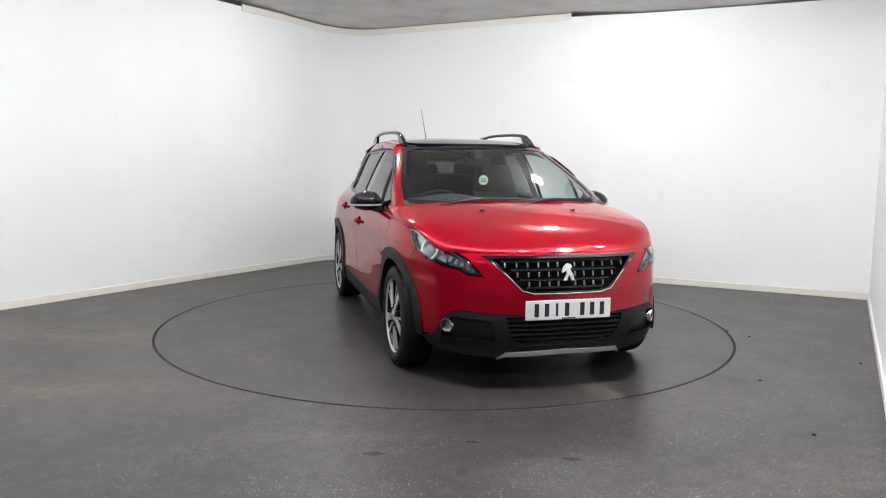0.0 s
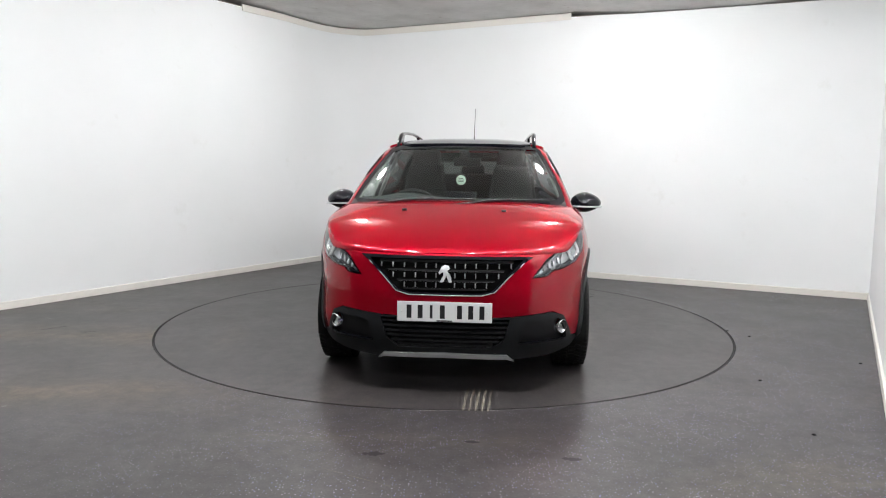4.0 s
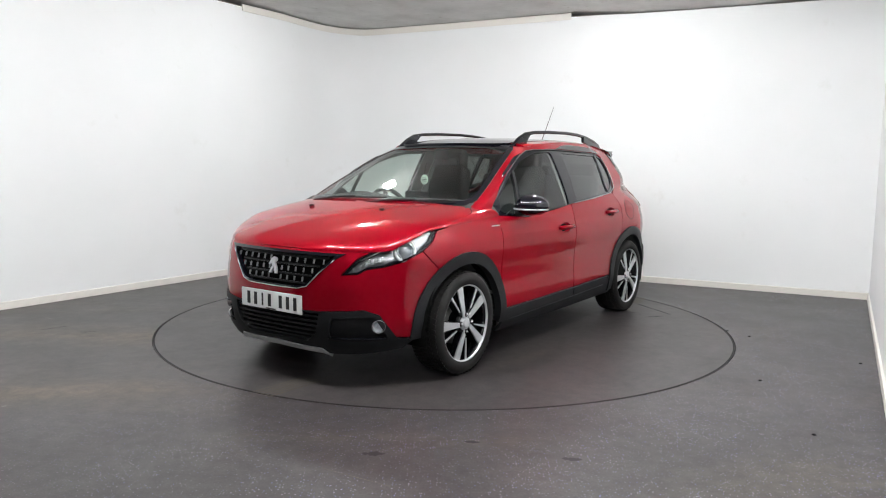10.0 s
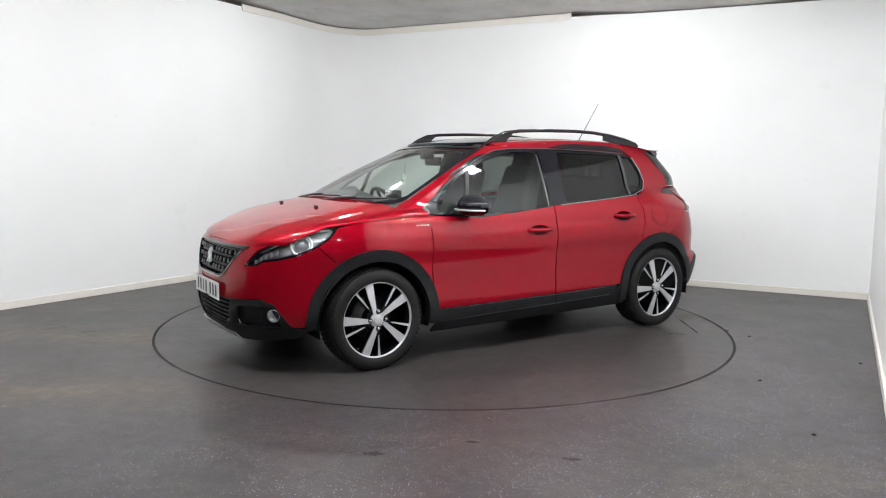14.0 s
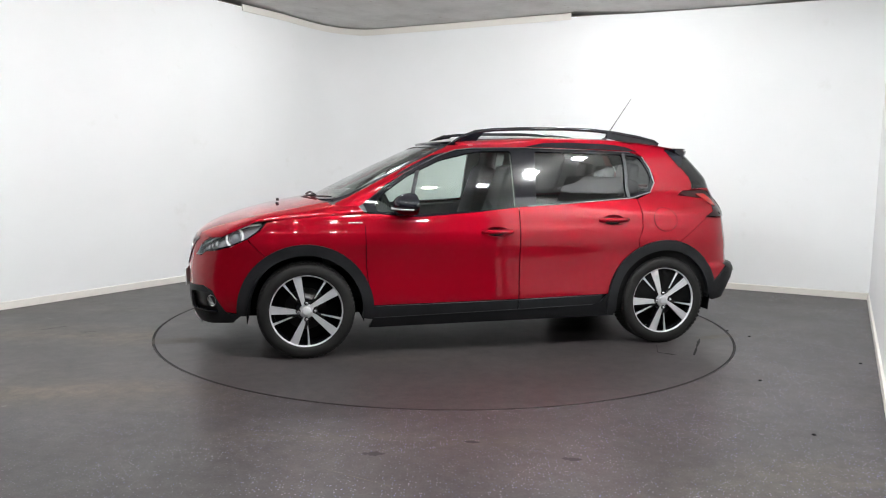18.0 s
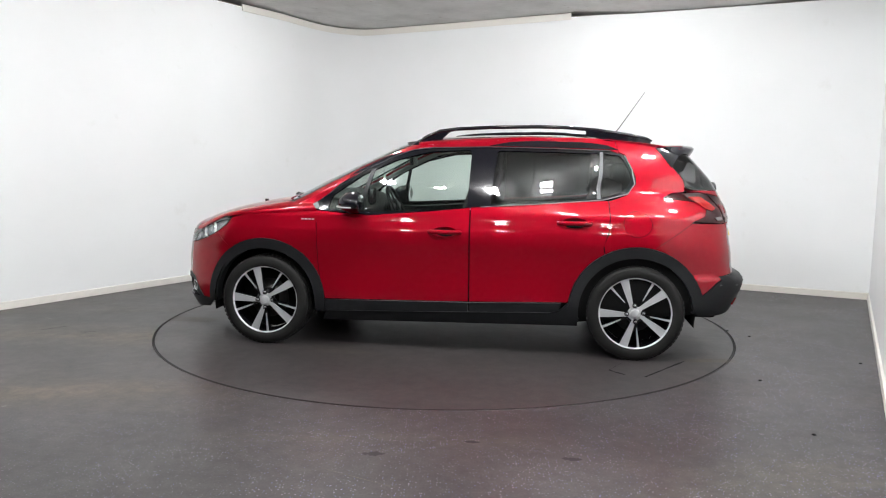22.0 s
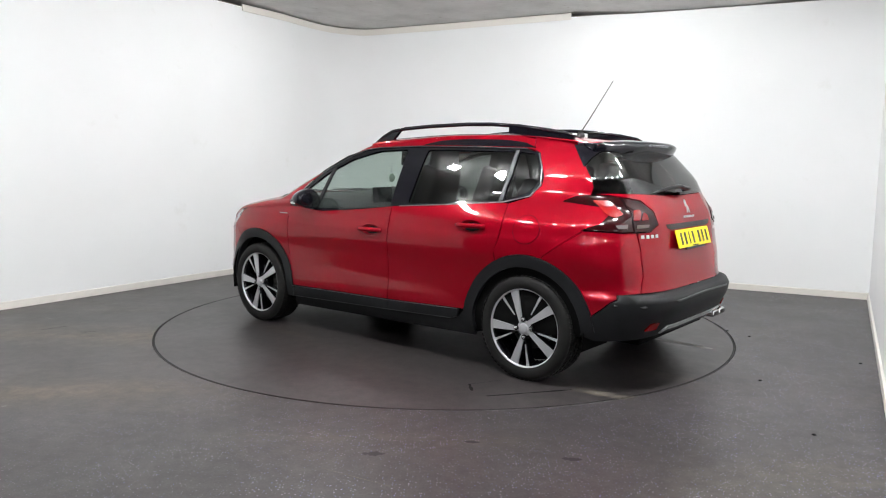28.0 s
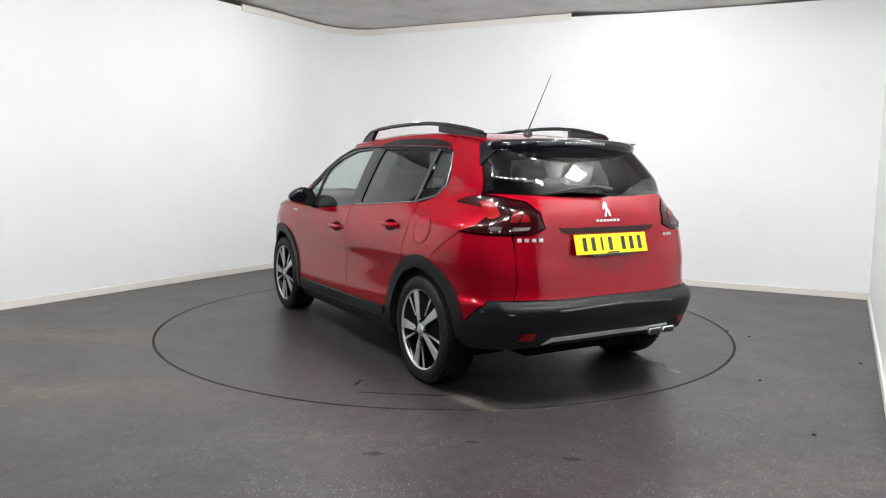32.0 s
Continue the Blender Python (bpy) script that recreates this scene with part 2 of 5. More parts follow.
def concrete():
    m = mat("pale_ceiling_board", (.5, .49, .47), .8)
    n = noise_tex(m, 2.2, 7, .65)
    r = ramp(m, n, "Fac", [(.3, (.52, .51, .49)), (.6, (.66, .65, .63)), (.8, (.72, .71, .69))])
    v = noise_tex(m, 14, 4, .7)
    r2 = ramp(m, v, "Fac", [(.62, (1, 1, 1)), (.72, (.7, .67, .63))])
    x = mix(m, 1.0, (r, "Color"), (r2, "Color"), "MULTIPLY")
    link(m, x, 2, bsdf(m), "Base Color")
    bump(m, v, "Fac", .3, .004)
    return m


def tinted(name, color, gloss=.02):
    """A thin pane: sees through in its colour, and reflects."""
    m = bpy.data.materials.new(name)
    m.use_nodes = True
    nt = m.node_tree
    nt.nodes.remove(nt.nodes["Principled BSDF"])
    tr = nt.nodes.new("ShaderNodeBsdfTransparent")
    tr.inputs["Color"].default_value = (*color, 1)
    gl = nt.nodes.new("ShaderNodeBsdfGlossy")
    gl.inputs["Roughness"].default_value = gloss
    lw = nt.nodes.new("ShaderNodeLayerWeight")
    lw.inputs["Blend"].default_value = .5
    pw = nt.nodes.new("ShaderNodeMath")
    pw.operation = "POWER"
    pw.inputs[1].default_value = 4.0
    fr = nt.nodes.new("ShaderNodeMath")
    fr.operation = "MULTIPLY_ADD"
    fr.inputs[1].default_value, fr.inputs[2].default_value = .94, .06
    nt.links.new(lw.outputs["Facing"], pw.inputs[0])
    nt.links.new(pw.outputs[0], fr.inputs[0])
    mx = nt.nodes.new("ShaderNodeMixShader")
    nt.links.new(fr.outputs[0], mx.inputs[0])
    nt.links.new(tr.outputs[0], mx.inputs[1])
    nt.links.new(gl.outputs[0], mx.inputs[2])
    nt.links.new(mx.outputs[0], nt.nodes["Material Output"].inputs[0])
    return m


RED = red_paint()
SATIN_GREY = mat("satin_grey_trim", (.05, .052, .055), .38, .3)
TAG = mat("pale_green_card", (.62, .72, .62), .6)
CLAD = plastic("black_grained_plastic", (.0115, .012, .013), .46, 700, .15)
SATIN = plastic("satin_black_plastic", (.016, .016, .017), .33, 300, .08)
GLOSS = mat("gloss_black_lacquer", (.005, .005, .008), .06)
UNDER = mat("black_underbody", (.0035, .0035, .0035), .8)
bsdf(UNDER).inputs["Specular IOR Level"].default_value = .1
CHROME = mat("chrome", (.82, .83, .85), .09, 1.0)
SILVER = mat("satin_silver_trim", (.55, .56, .57), .34, .5)
BADGE = mat("bright_badge_metal", (.62, .63, .64), .28, .6)
ALLOY = mat("diamond_cut_alloy", (.56, .565, .58), .34, .5)
ALLOY_DARK = mat("gloss_black_alloy_paint", (.004, .004, .005), .2, 0, .25)
RUBBER = plastic("tyre_rubber", (.013, .0125, .0122), .6, 260, .2)
STEEL = mat("brake_steel", (.10, .098, .095), .4, 1.0)
CLEAR = tinted("clear_glass", (.79, .87, .83))
PRIVACY = tinted("dark_privacy_glass", (.125, .135, .13))
BACKGLASS = tinted("dark_rear_glass", (.10, .107, .105))
LENS = tinted("lamp_lens", (.93, .94, .95))
LAMP_BACK = mat("lamp_reflector", (.80, .81, .84), .18, .7)
LAMP_GREY = mat("lamp_bezel_grey", (.30, .305, .32), .25, .35)
LAMP_DARK = mat("lamp_inner_grey", (.30, .31, .33), .30, .25)
LAMP_SMOKE = mat("smoked_clear_lens", (.10, .085, .085), .2, .2)
RED_LENS = mat("red_lamp_lens", (.13, .002, .003), .12)
RED_DARK = mat("smoked_red_lens", (.020, .0012, .002), .06)
bsdf(RED_DARK).inputs["Specular IOR Level"].default_value = .35
RED_BRIGHT = mat("bright_red_lens", (.22, .004, .004), .2)
LINE_GREY = mat("satin_window_line", (.26, .265, .27), .35, .6)
CLOTH = mat("charcoal_seat_cloth", (.022, .022, .023), .95)
TRIM_GREY = mat("grey_cabin_plastic", (.028, .0285, .0295), .6)
LINING = mat("pale_cabin_lining", (.36, .36, .345), .9)
PLATE_WHITE = mat("white_plate", (.74, .74, .73), .35)
PLATE_YELLOW = mat("yellow_plate", (.85, .66, .004), .4)
INK = mat("black_ink", (.012, .012, .013), .4)
WALL = wall_paint()
FLOOR = vinyl("speckled_charcoal_vinyl", True)
DISC = vinyl("worn_charcoal_vinyl", False)
CEIL = concrete()
WHITE = mat("cream_gloss_paint", (.80, .77, .715), .4)
UNSEEN_WALL = plastic("unseen_wall_dark_grey", (.09, .09, .092), .7, 40, .1)
GAP = mat("dark_gap", (.02, .018, .016), .9)
GAP_SHADE = plastic("dark_brown_gap_shade", (.07, .045, .032), .7, 30, .3)
PANEL = mat("light_panel", (.9, .9, .9), .5, emit=(.965, .985, 1.0), strength=285.0)
PANEL_FILL = mat("fill_light_panel", (.9, .9, .9), .5, emit=(.965, .985, 1.0), strength=255.0)
# ---- the room: three white walls with a rounded corner, closed behind the camera ----
def bent_line(pts):
    """A height that goes straight from point to point."""
    return lambda x: float(np.interp(x, [p[0] for p in pts], [p[1] for p in pts]))


# the ceiling sags unevenly, and the coving and the wall's top follow it only in part
ceiling_at = bent_line([(-9.5, 3.12), (-2.3, 3.085), (-1.7, 3.06), (-1.1, 3.016), (0, 3.006), (1.4, 3.005), (2.05, 2.948), (2.6, 2.934), (3.1, 2.931), (3.6, 2.936), (6.3, 2.95)])
coving_top = bent_line([(-2.4, 3.060), (-1.98, 3.062), (-1.44, 3.032), (-1.08, 3.009), (0, 3.001), (1.4, 3.001)])
back_top = bent_line([(-.9, 2.98), (1.4, 2.957), (2.1, 2.930), (3.5, 2.912), (4.2, 2.905)])


def wall_path(name, pts, top, thick=.12, label="", material=None):
    """A wall along a line of points (the room lies to the right of the way), with its top at a height."""
    b = bmesh.new()
    n = len(pts)
    rows, face = [], []
    for i, p in enumerate(pts):
        a, c = Vector(pts[max(i - 1, 0)]), Vector(pts[min(i + 1, n - 1)])
        d = (c - a).normalized()
        out = Vector((-d.y, d.x))
        p = Vector(p)
        q = p + out * thick
        h = top(p.x) if callable(top) else top
        face.append([b.verts.new((p.x, p.y, -.02)), b.verts.new((p.x, p.y, h))])
        rows.append([b.verts.new((p.x, p.y, h)), b.verts.new((q.x, q.y, h)), b.verts.new((q.x, q.y, -.02))])
    for (r, s), (f, g) in zip(zip(rows, rows[1:]), zip(face, face[1:])):
        b.faces.new((f[0], g[0], g[1], f[1])).smooth = True
        b.faces.new((r[0], s[0], s[1], r[1]))
        b.faces.new((r[1], s[1], s[2], r[2]))
    return tagged(part(name, b, material or WALL, smooth=False), label or "plain white painted wall with faint scuffs", "wall", kind="structure")


def strip_path(name, pts, z0, z1, proud, material, label, category, start=0.0):
    """A flat strip fixed along the room's side of a wall."""
    b = bmesh.new()
    n = len(pts)
    rows = []
    for i, p in enumerate(pts):
        a, c = Vector(pts[max(i - 1, 0)]), Vector(pts[min(i + 1, n - 1)])
        d = (c - a).normalized()
        inn = Vector((d.y, -d.x))
        p0 = Vector(p) + inn * start
        q = Vector(p) + inn * proud
        top = z1(p[0]) if callable(z1) else z1
        foot = z0(p[0]) if callable(z0) else z0
        rows.append([b.verts.new((p0.x, p0.y, foot)), b.verts.new((q.x, q.y, foot)), b.verts.new((q.x, q.y, top - .004)), b.verts.new((p0.x, p0.y, top))])
    for r, s in zip(rows, rows[1:]):
        for k in range(4):
            b.faces.new((r[k], r[(k + 1) % 4], s[(k + 1) % 4], s[k]))
    b.faces.new(rows[0][::-1])
    b.faces.new(rows[-1])
    bmesh.ops.recalc_face_normals(b, faces=b.faces)
    return tagged(part(name, b, material, smooth=False), label, category, kind="structure")


CORNER = Vector((-1.46, 4.08))
LEFT_DIR = Vector((.523, .852)).normalized()
BACK_DIR = Vector((2.1, -1.054)).normalized()
RIGHT_TURN = Vector((4.159, 1.239))
RIGHT_DIR = Vector((-1.686, -3.137)).normalized()
TAN = .6
A0, A1 = CORNER - LEFT_DIR * TAN, CORNER + BACK_DIR * TAN
arc = []
for i in range(25):
    f = i / 24
    arc.append(tuple(A0 * (1 - f) ** 2 + CORNER * 2 * f * (1 - f) + A1 * f * f))
LEFT_STOP, RIGHT_STOP = CORNER - LEFT_DIR * 8.0, RIGHT_TURN + RIGHT_DIR * 5.2
LEFT_END = CORNER - LEFT_DIR * 13.5

wall_path("wall_left", [tuple(LEFT_STOP), tuple(A0)], 3.03)
# out of view from here on, coloured dark to keep reflections on the car low
wall_path("wall_left", [tuple(LEFT_END), tuple(LEFT_STOP)], 3.035, label="unseen wall closing the room, dark grey to keep reflections on the car low", material=UNSEEN_WALL)
wall_path("wall_corner", arc, 2.99, label="white rounded corner between two painted walls")
wall_path("wall_back", [tuple(A1.lerp(RIGHT_TURN, k / 12)) for k in range(13)], back_top)
wall_path("wall_right", [tuple(RIGHT_TURN), tuple(RIGHT_STOP)], 2.90)
# unseen walls added to close the room, dark so that the car mirrors little
wall_path("wall_recess", [tuple(RIGHT_STOP), (6.0, -3.4)], 2.90, label="unseen wall closing the room, dark grey to keep reflections on the car low", material=UNSEEN_WALL)
wall_path("wall_side", [(6.0, -3.4), (6.0, -9.4)], 2.90, label="unseen wall closing the room, dark grey to keep reflections on the car low", material=UNSEEN_WALL)
wall_path("wall_rear", [(6.0, -9.4), (-8.6, -9.4)], 2.95, label="unseen wall closing the room, dark grey to keep reflections on the car low", material=UNSEEN_WALL)

bl = CORNER - LEFT_DIR * 1.70
br = CORNER + BACK_DIR * 3.18
band = [tuple(bl.lerp(A0, k / 5)) for k in range(5)] + arc + [tuple(A1.lerp(br, k / 8)) for k in range(1, 9)]
strip_path("trim", band, lambda x: coving_top(x) - .078, coving_top, .014, WHITE, "white coving strip round the top of the rounded corner", "coving", .002)
strip_path("baseboard", [tuple(LEFT_STOP)] + arc + [tuple(RIGHT_TURN)], 0, .066, .016, WHITE, "white painted skirting board along the wall", "skirting", .001)
strip_path("baseboard", [tuple(RIGHT_TURN), tuple(RIGHT_STOP)], 0, .066, .016, WHITE, "white painted skirting board along the wall", "skirting", .001)


# dark brown sheet behind the gap over a wall; its colour stands in for shade
def shade_board(a, b, name="trim"):
    a, b = Vector(a), Vector(b)
    d = (b - a).normalized()
    out = Vector((-d.y, d.x))
    mid = (a + b) / 2 + out * .20
    bm = box_bm((b - a).length, .03, .5, .003, turn=Matrix.Rotation(math.atan2(d.y, d.x), 4, "Z"))
    o = part(name, bm, GAP_SHADE, smooth=False, where=Matrix.Translation((mid.x, mid.y, 2.98)))
    return tagged(o, "dark brown sheet standing in for the shade in the gap over the wall", "board", kind="structure")


shade_board(LEFT_END, CORNER + LEFT_DIR * .3)
shade_board(CORNER - BACK_DIR * .3, RIGHT_TURN + BACK_DIR * .4)
shade_board(RIGHT_TURN, RIGHT_STOP)

b = bmesh.new()
rows = []
for x in [-9.5, -4, -2.3, -2.0, -1.7, -1.4, -1.1, -.6, 0, .7, 1.4, 1.7, 2.05, 2.3, 2.6, 3.1, 3.6, 6.3]:
    rows.append([b.verts.new((x, y, ceiling_at(x) + h)) for y, h in ((-9.6, 0), (5.0, 0), (5.0, .1), (-9.6, .1))])
for r, q in zip(rows, rows[1:]):
    for k in range(4):
        b.faces.new((r[k], q[k], q[(k + 1) % 4], r[(k + 1) % 4]))
b.faces.new(rows[0])
b.faces.new(rows[-1][::-1])
bmesh.ops.recalc_face_normals(b, faces=b.faces)
tagged(part("ceiling", b, CEIL, smooth=False), "pale grey stained ceiling with rough patches", "ceiling", kind="structure")

DISC_R = 2.232
DISC_X, DISC_Y = -.017, .034
b = bmesh.new()
N = 160
inner, outer, drop = [], [], []
for k in range(N):
    a = 2 * math.pi * k / N
    c, s = math.cos(a), math.sin(a)
    inner.append(b.verts.new((DISC_X + (DISC_R + .007) * c, DISC_Y + (DISC_R + .007) * s, 0)))
    drop.append(b.verts.new((DISC_X + (DISC_R + .007) * c, DISC_Y + (DISC_R + .007) * s, -.03)))
    r = 14 / max(abs(c), abs(s))
    outer.append(b.verts.new((r * c, r * s, 0)))
for k in range(N):
    j = (k + 1) % N
    b.faces.new((inner[k], outer[k], outer[j], inner[j]))
    b.faces.new((drop[k], inner[k], inner[j], drop[j]))
tagged(part("floor", b, FLOOR, smooth=False), "dark charcoal vinyl floor with pale specks and brown tyre dirt", "floor", kind="structure")
b = bmesh.new()
bmesh.ops.create_circle(b, cap_ends=True, segments=96, radius=DISC_R + .05, matrix=Matrix.Translation((DISC_X, DISC_Y, -.028)))
tagged(part("turntable_pit", b, GAP, smooth=False), "dark pit under the turntable edge", "pit", kind="structure")

turntable = thing("turntable", "round charcoal turntable set flush in the vinyl floor", "turntable")
b = lathe_bm([(0.001, 0), (DISC_R - .004, 0), (DISC_R, -.004), (DISC_R, -.024)], 160, axis="Z")
bmesh.ops.recalc_face_normals(b, faces=b.faces)
part("plate", b, DISC, turntable, "worn charcoal vinyl deck", smooth=False)


# ---- ceiling lights: boxes with a diffuser that wraps round their sides ----
def light_box(glow):
    t = thing("ceiling_light", "unseen square white light box with a wrapped diffuser on the ceiling, some added as fill", "ceiling light", "ceiling light boxes")
    part("frame", box_bm(.165, .165, .03, .004, at=(0, 0, -.015)), WHITE, t, smooth=False)
    # the glowing sides are added to brighten the walls and the ceiling
    part("diffuser", box_bm(.145, .145, .052, .010, at=(0, 0, -.056)), glow, t, "glowing white diffuser", smooth=False)
    return t


bright, dim = light_box(PANEL), light_box(PANEL_FILL)
# an arc round the turntable; added as unseen fill: a row behind the camera, two dimmer ones beyond the turntable
spots = [(2.2 * math.cos(radians(a)), -.6 + 2.2 * math.sin(radians(a))) for a in range(-162, -17, 18)]
spots += [(-2.2, -6.3), (-.75, -6.3), (.75, -6.3), (2.2, -6.3)]
for box, places in ((bright, spots), (dim, [(-1.2, 1.3), (1.3, 1.05)])):
    for i, (x, y) in enumerate(places):
        m = pose(x, y, ceiling_at(x) - .002)
        if i:
            copy_thing(box, m)
        else:
            box.matrix_basis = m
# ---- the car's surface: outlines in plan for each height ----
def smooth_curve(pts):
    """A curve through points (a, b) with no overshoot."""
    xs = np.array([p[0] for p in pts], float)
    ys = np.array([p[1] for p in pts], float)
    h = np.diff(xs)
    d = np.diff(ys) / h
    m = np.zeros(len(xs))
    m[0], m[-1] = d[0], d[-1]
    for i in range(1, len(xs) - 1):
        if d[i - 1] * d[i] > 0:
            w1, w2 = 2 * h[i] + h[i - 1], h[i] + 2 * h[i - 1]
            m[i] = (w1 + w2) / (w1 / d[i - 1] + w2 / d[i])

    def at(x):
        x = min(max(x, xs[0]), xs[-1])
        i = int(min(max(np.searchsorted(xs, x) - 1, 0), len(h) - 1))
        s = (x - xs[i]) / h[i]
        return ((1 + 2 * s) * (1 - s) ** 2 * ys[i] + s * (1 - s) ** 2 * h[i] * m[i]
                + s * s * (3 - 2 * s) * ys[i + 1] + s * s * (s - 1) * h[i] * m[i + 1])
    return at


HALF = smooth_curve([(.15, .76), (.22, .81), (.30, .836), (.38, .845), (.52, .839), (.64, .842), (.76, .854), (.82, .850), (.88, .834), (.93, .823),
                     (.97, .810), (1.10, .765), (1.20, .720), (1.30, .671), (1.385, .622), (1.44, .58), (1.50, .53)])
NOSE = smooth_curve([(.15, 1.96), (.22, 2.02), (.30, 2.055), (.40, 2.068), (.55, 2.066), (.66, 2.05), (.74, 2.03), (.80, 1.995), (.90, 1.95), (1.05, 1.90)])
TAIL = smooth_curve([(.20, -1.88), (.30, -1.95), (.40, -2.0), (.47, -2.035), (.53, -2.045), (.548, -2.032), (.562, -1.978), (.60, -1.966), (.70, -1.955), (.80, -1.935),
                     (.90, -1.925), (1.0, -1.91), (1.07, -1.88), (1.14, -1.83), (1.26, -1.73), (1.38, -1.62), (1.44, -1.55)])
SCREEN = smooth_curve([(.95, 1.36), (1.03, 1.20), (1.12, 1.03), (1.22, .83), (1.32, .62), (1.40, .44), (1.45, .30), (1.50, .12)])
FRONT_BEND, REAR_BEND = 1.0, -1.0


def power(c, e):
    return math.copysign(abs(c) ** e, c)


def even(s, p):
    """Spreads the angle of a quarter outline evenly over its length."""
    s = 2 - s if s > 1 else s
    s = min(max(s, 0), 1)
    return s ** p / (s ** p + (1 - s) ** p) * math.pi / 2


def skin(u, z, upper=False):
    """The car's side surface: u runs along the outline at height z; it is x itself between the bends, and about a length along the outline beyond them."""
    half = HALF(z)
    if upper:
        nose = SCREEN(z)
        bend, e1, e2, p, run = nose - 0.25, 1.0, 0.8, 1.1, .85
    else:
        nose = NOSE(z)
        bend, e1, e2, p, run = FRONT_BEND, 2 / 3.1, 2 / 3.1, 1.55, 1.5
    if u < 0.2:
        half *= 1 - 0.049 * (0.2 - max(u, -1.6)) ** 2 * smoothstep(.92, 1.13, z)
    if u > -.1:
        half *= 1 - 0.035 * (min(u, bend) + .1) ** 2 * smoothstep(.91, 1.05, z)
    if u > bend:
        s = (u - bend) / run
        a = even(s, p)
        return Vector((bend + (nose - bend) * math.sin(a) ** e1, math.copysign(half * max(math.cos(a), 0) ** e2, 1 - s), z))
    if u < REAR_BEND:
        s = (REAR_BEND - u) / 1.4
        sq = min(max((z - 1.05) / .15, 0), 1)
        a, e = even(s, 2.1 + 1.9 * sq), 2 / 4.2 - .226 * sq
        return Vector((REAR_BEND + (TAIL(z) - REAR_BEND) * math.sin(a) ** e, math.copysign(half * max(math.cos(a), 0) ** e, 1 - s), z))
    return Vector((u, half, z))


def skin_upper(u, z):
    return skin(u, z, True)


SHOULDER = smooth_curve([(.8, .955), (1.0, .945), (1.3, .925), (1.45, .910), (1.52, .903), (1.58, .892), (1.64, .868), (1.74, .823), (1.82, .787), (1.90, .784), (2.005, .782)])
BONNET = smooth_curve([(.8, 1.09), (1.0, 1.07), (1.2, 1.04), (1.45, .992), (1.7, .932), (1.85, .883), (1.94, .842), (1.98, .815), (2.005, .788)])


def outline_half(x, z):
    f = (x - FRONT_BEND) / (NOSE(z) - FRONT_BEND)
    return HALF(z) * (1 - min(max(f, 0), 1) ** 3.1) ** (1 / 3.1)


def lid(x, w):
    """The bonnet and the wing tops: w from -1 to 1 across the car."""
    ze, zc = SHOULDER(x), BONNET(x)
    ye = outline_half(x, ze)
    a = w * math.pi / 2
    return Vector((x, ye * power(math.sin(a), 2 / 2.6), ze + (zc - ze) * power(math.cos(a), 2 / 2.4)))


def lid_w(x, y):
    ye = max(outline_half(x, SHOULDER(x)), 1e-4)
    return math.copysign(math.asin(min(1, (abs(y) / ye) ** 1.3)) * 2 / math.pi, y)


ROOF_EDGE = smooth_curve([(-1.75, 1.365), (-1.5, 1.405), (-1.3, 1.435), (-.9, 1.465), (-.5, 1.462), (-.3, 1.445), (-.1, 1.425), (.2, 1.41), (.5, 1.36)])
ROOF_MID = smooth_curve([(-1.75, 1.385), (-1.5, 1.43), (-1.2, 1.465), (-.8, 1.487), (-.3, 1.495), (.1, 1.478), (.35, 1.44), (.5, 1.41)])


def roof(x, w):
    ze, zc = ROOF_EDGE(x), ROOF_MID(x)
    ye = skin_upper(min(x, SCREEN(ze) - .25), ze).y
    a = w * math.pi / 2
    return Vector((x, ye * power(math.sin(a), 2 / 2.4), ze + (zc - ze) * power(math.cos(a), 2 / 2.2)))


def roof_w(x, y):
    ze = ROOF_EDGE(x)
    ye = skin_upper(min(x, SCREEN(ze) - .25), ze).y
    return math.copysign(math.asin(min(1, (abs(y) / ye) ** 1.2)) * 2 / math.pi, y)


def u_at(z, x=None, y=None):
    """The place along the outline where the skin has that x, or that y (at the front if ahead)."""
    lo, hi = (-2.4, 2.5) if x is not None else (1.0, 2.5)
    for _ in range(40):
        mid = (lo + hi) / 2
        p = skin(mid, z)
        if (p.x < x) if x is not None else (p.y > y):
            lo = mid
        else:
            hi = mid
    return lo


def across(poly, middle):
    """The left half of an outline and its mirror image about the car's middle."""
    return list(poly) + [(2 * middle - u, z) for u, z in reversed(poly)]


def arch(hub, r, a0, a1, n=16, squash=1.0):
    out = []
    for i in range(n + 1):
        a = radians(a0 + (a1 - a0) * i / n)
        z = .315 + r * squash * math.sin(a)
        out.append((u_at(z, x=hub + r * math.cos(a)), z))
    return out


# ---- the car ----
car = thing("car", "red metallic small crossover car with black cladding, standing on the turntable", "car")
CF, CR = 2.5, -2.4          # the middle of front and tail along the outline
HUB_F, HUB_R = 1.272, -1.272
SIDES = (("left", False), ("right", True))


def panel(name, poly, material, parent=car, label="", surface=skin, **kw):
    kw.setdefault("flip", surface in (skin, skin_upper))
    return part(name, patch(surface, poly, **kw), material, parent, label)


def lidded(poly):
    return [(x, lid_w(x, y)) for x, y in poly]


def roofed(poly):
    return [(x, roof_w(x, y)) for x, y in poly]


HEADLAMP = [(1.978, .661), (1.891, .668), (1.852, .695), (1.767, .706), (1.668, .735), (1.585, .782), (1.53, .84), (1.505, .892), (1.55, .898), (1.62, .886),
            (1.687, .862), (1.805, .812), (1.905, .752)]
TAIL_LAMP = [(-1.43, 1.069), (-1.496, 1.100), (-1.633, 1.105), (-1.791, 1.078), (-1.894, 1.021), (-1.95, .948), (-1.892, .914), (-1.726, .912), (-1.548, .923),
             (-1.62, .955), (-1.645, 1.0), (-1.60, 1.045)]
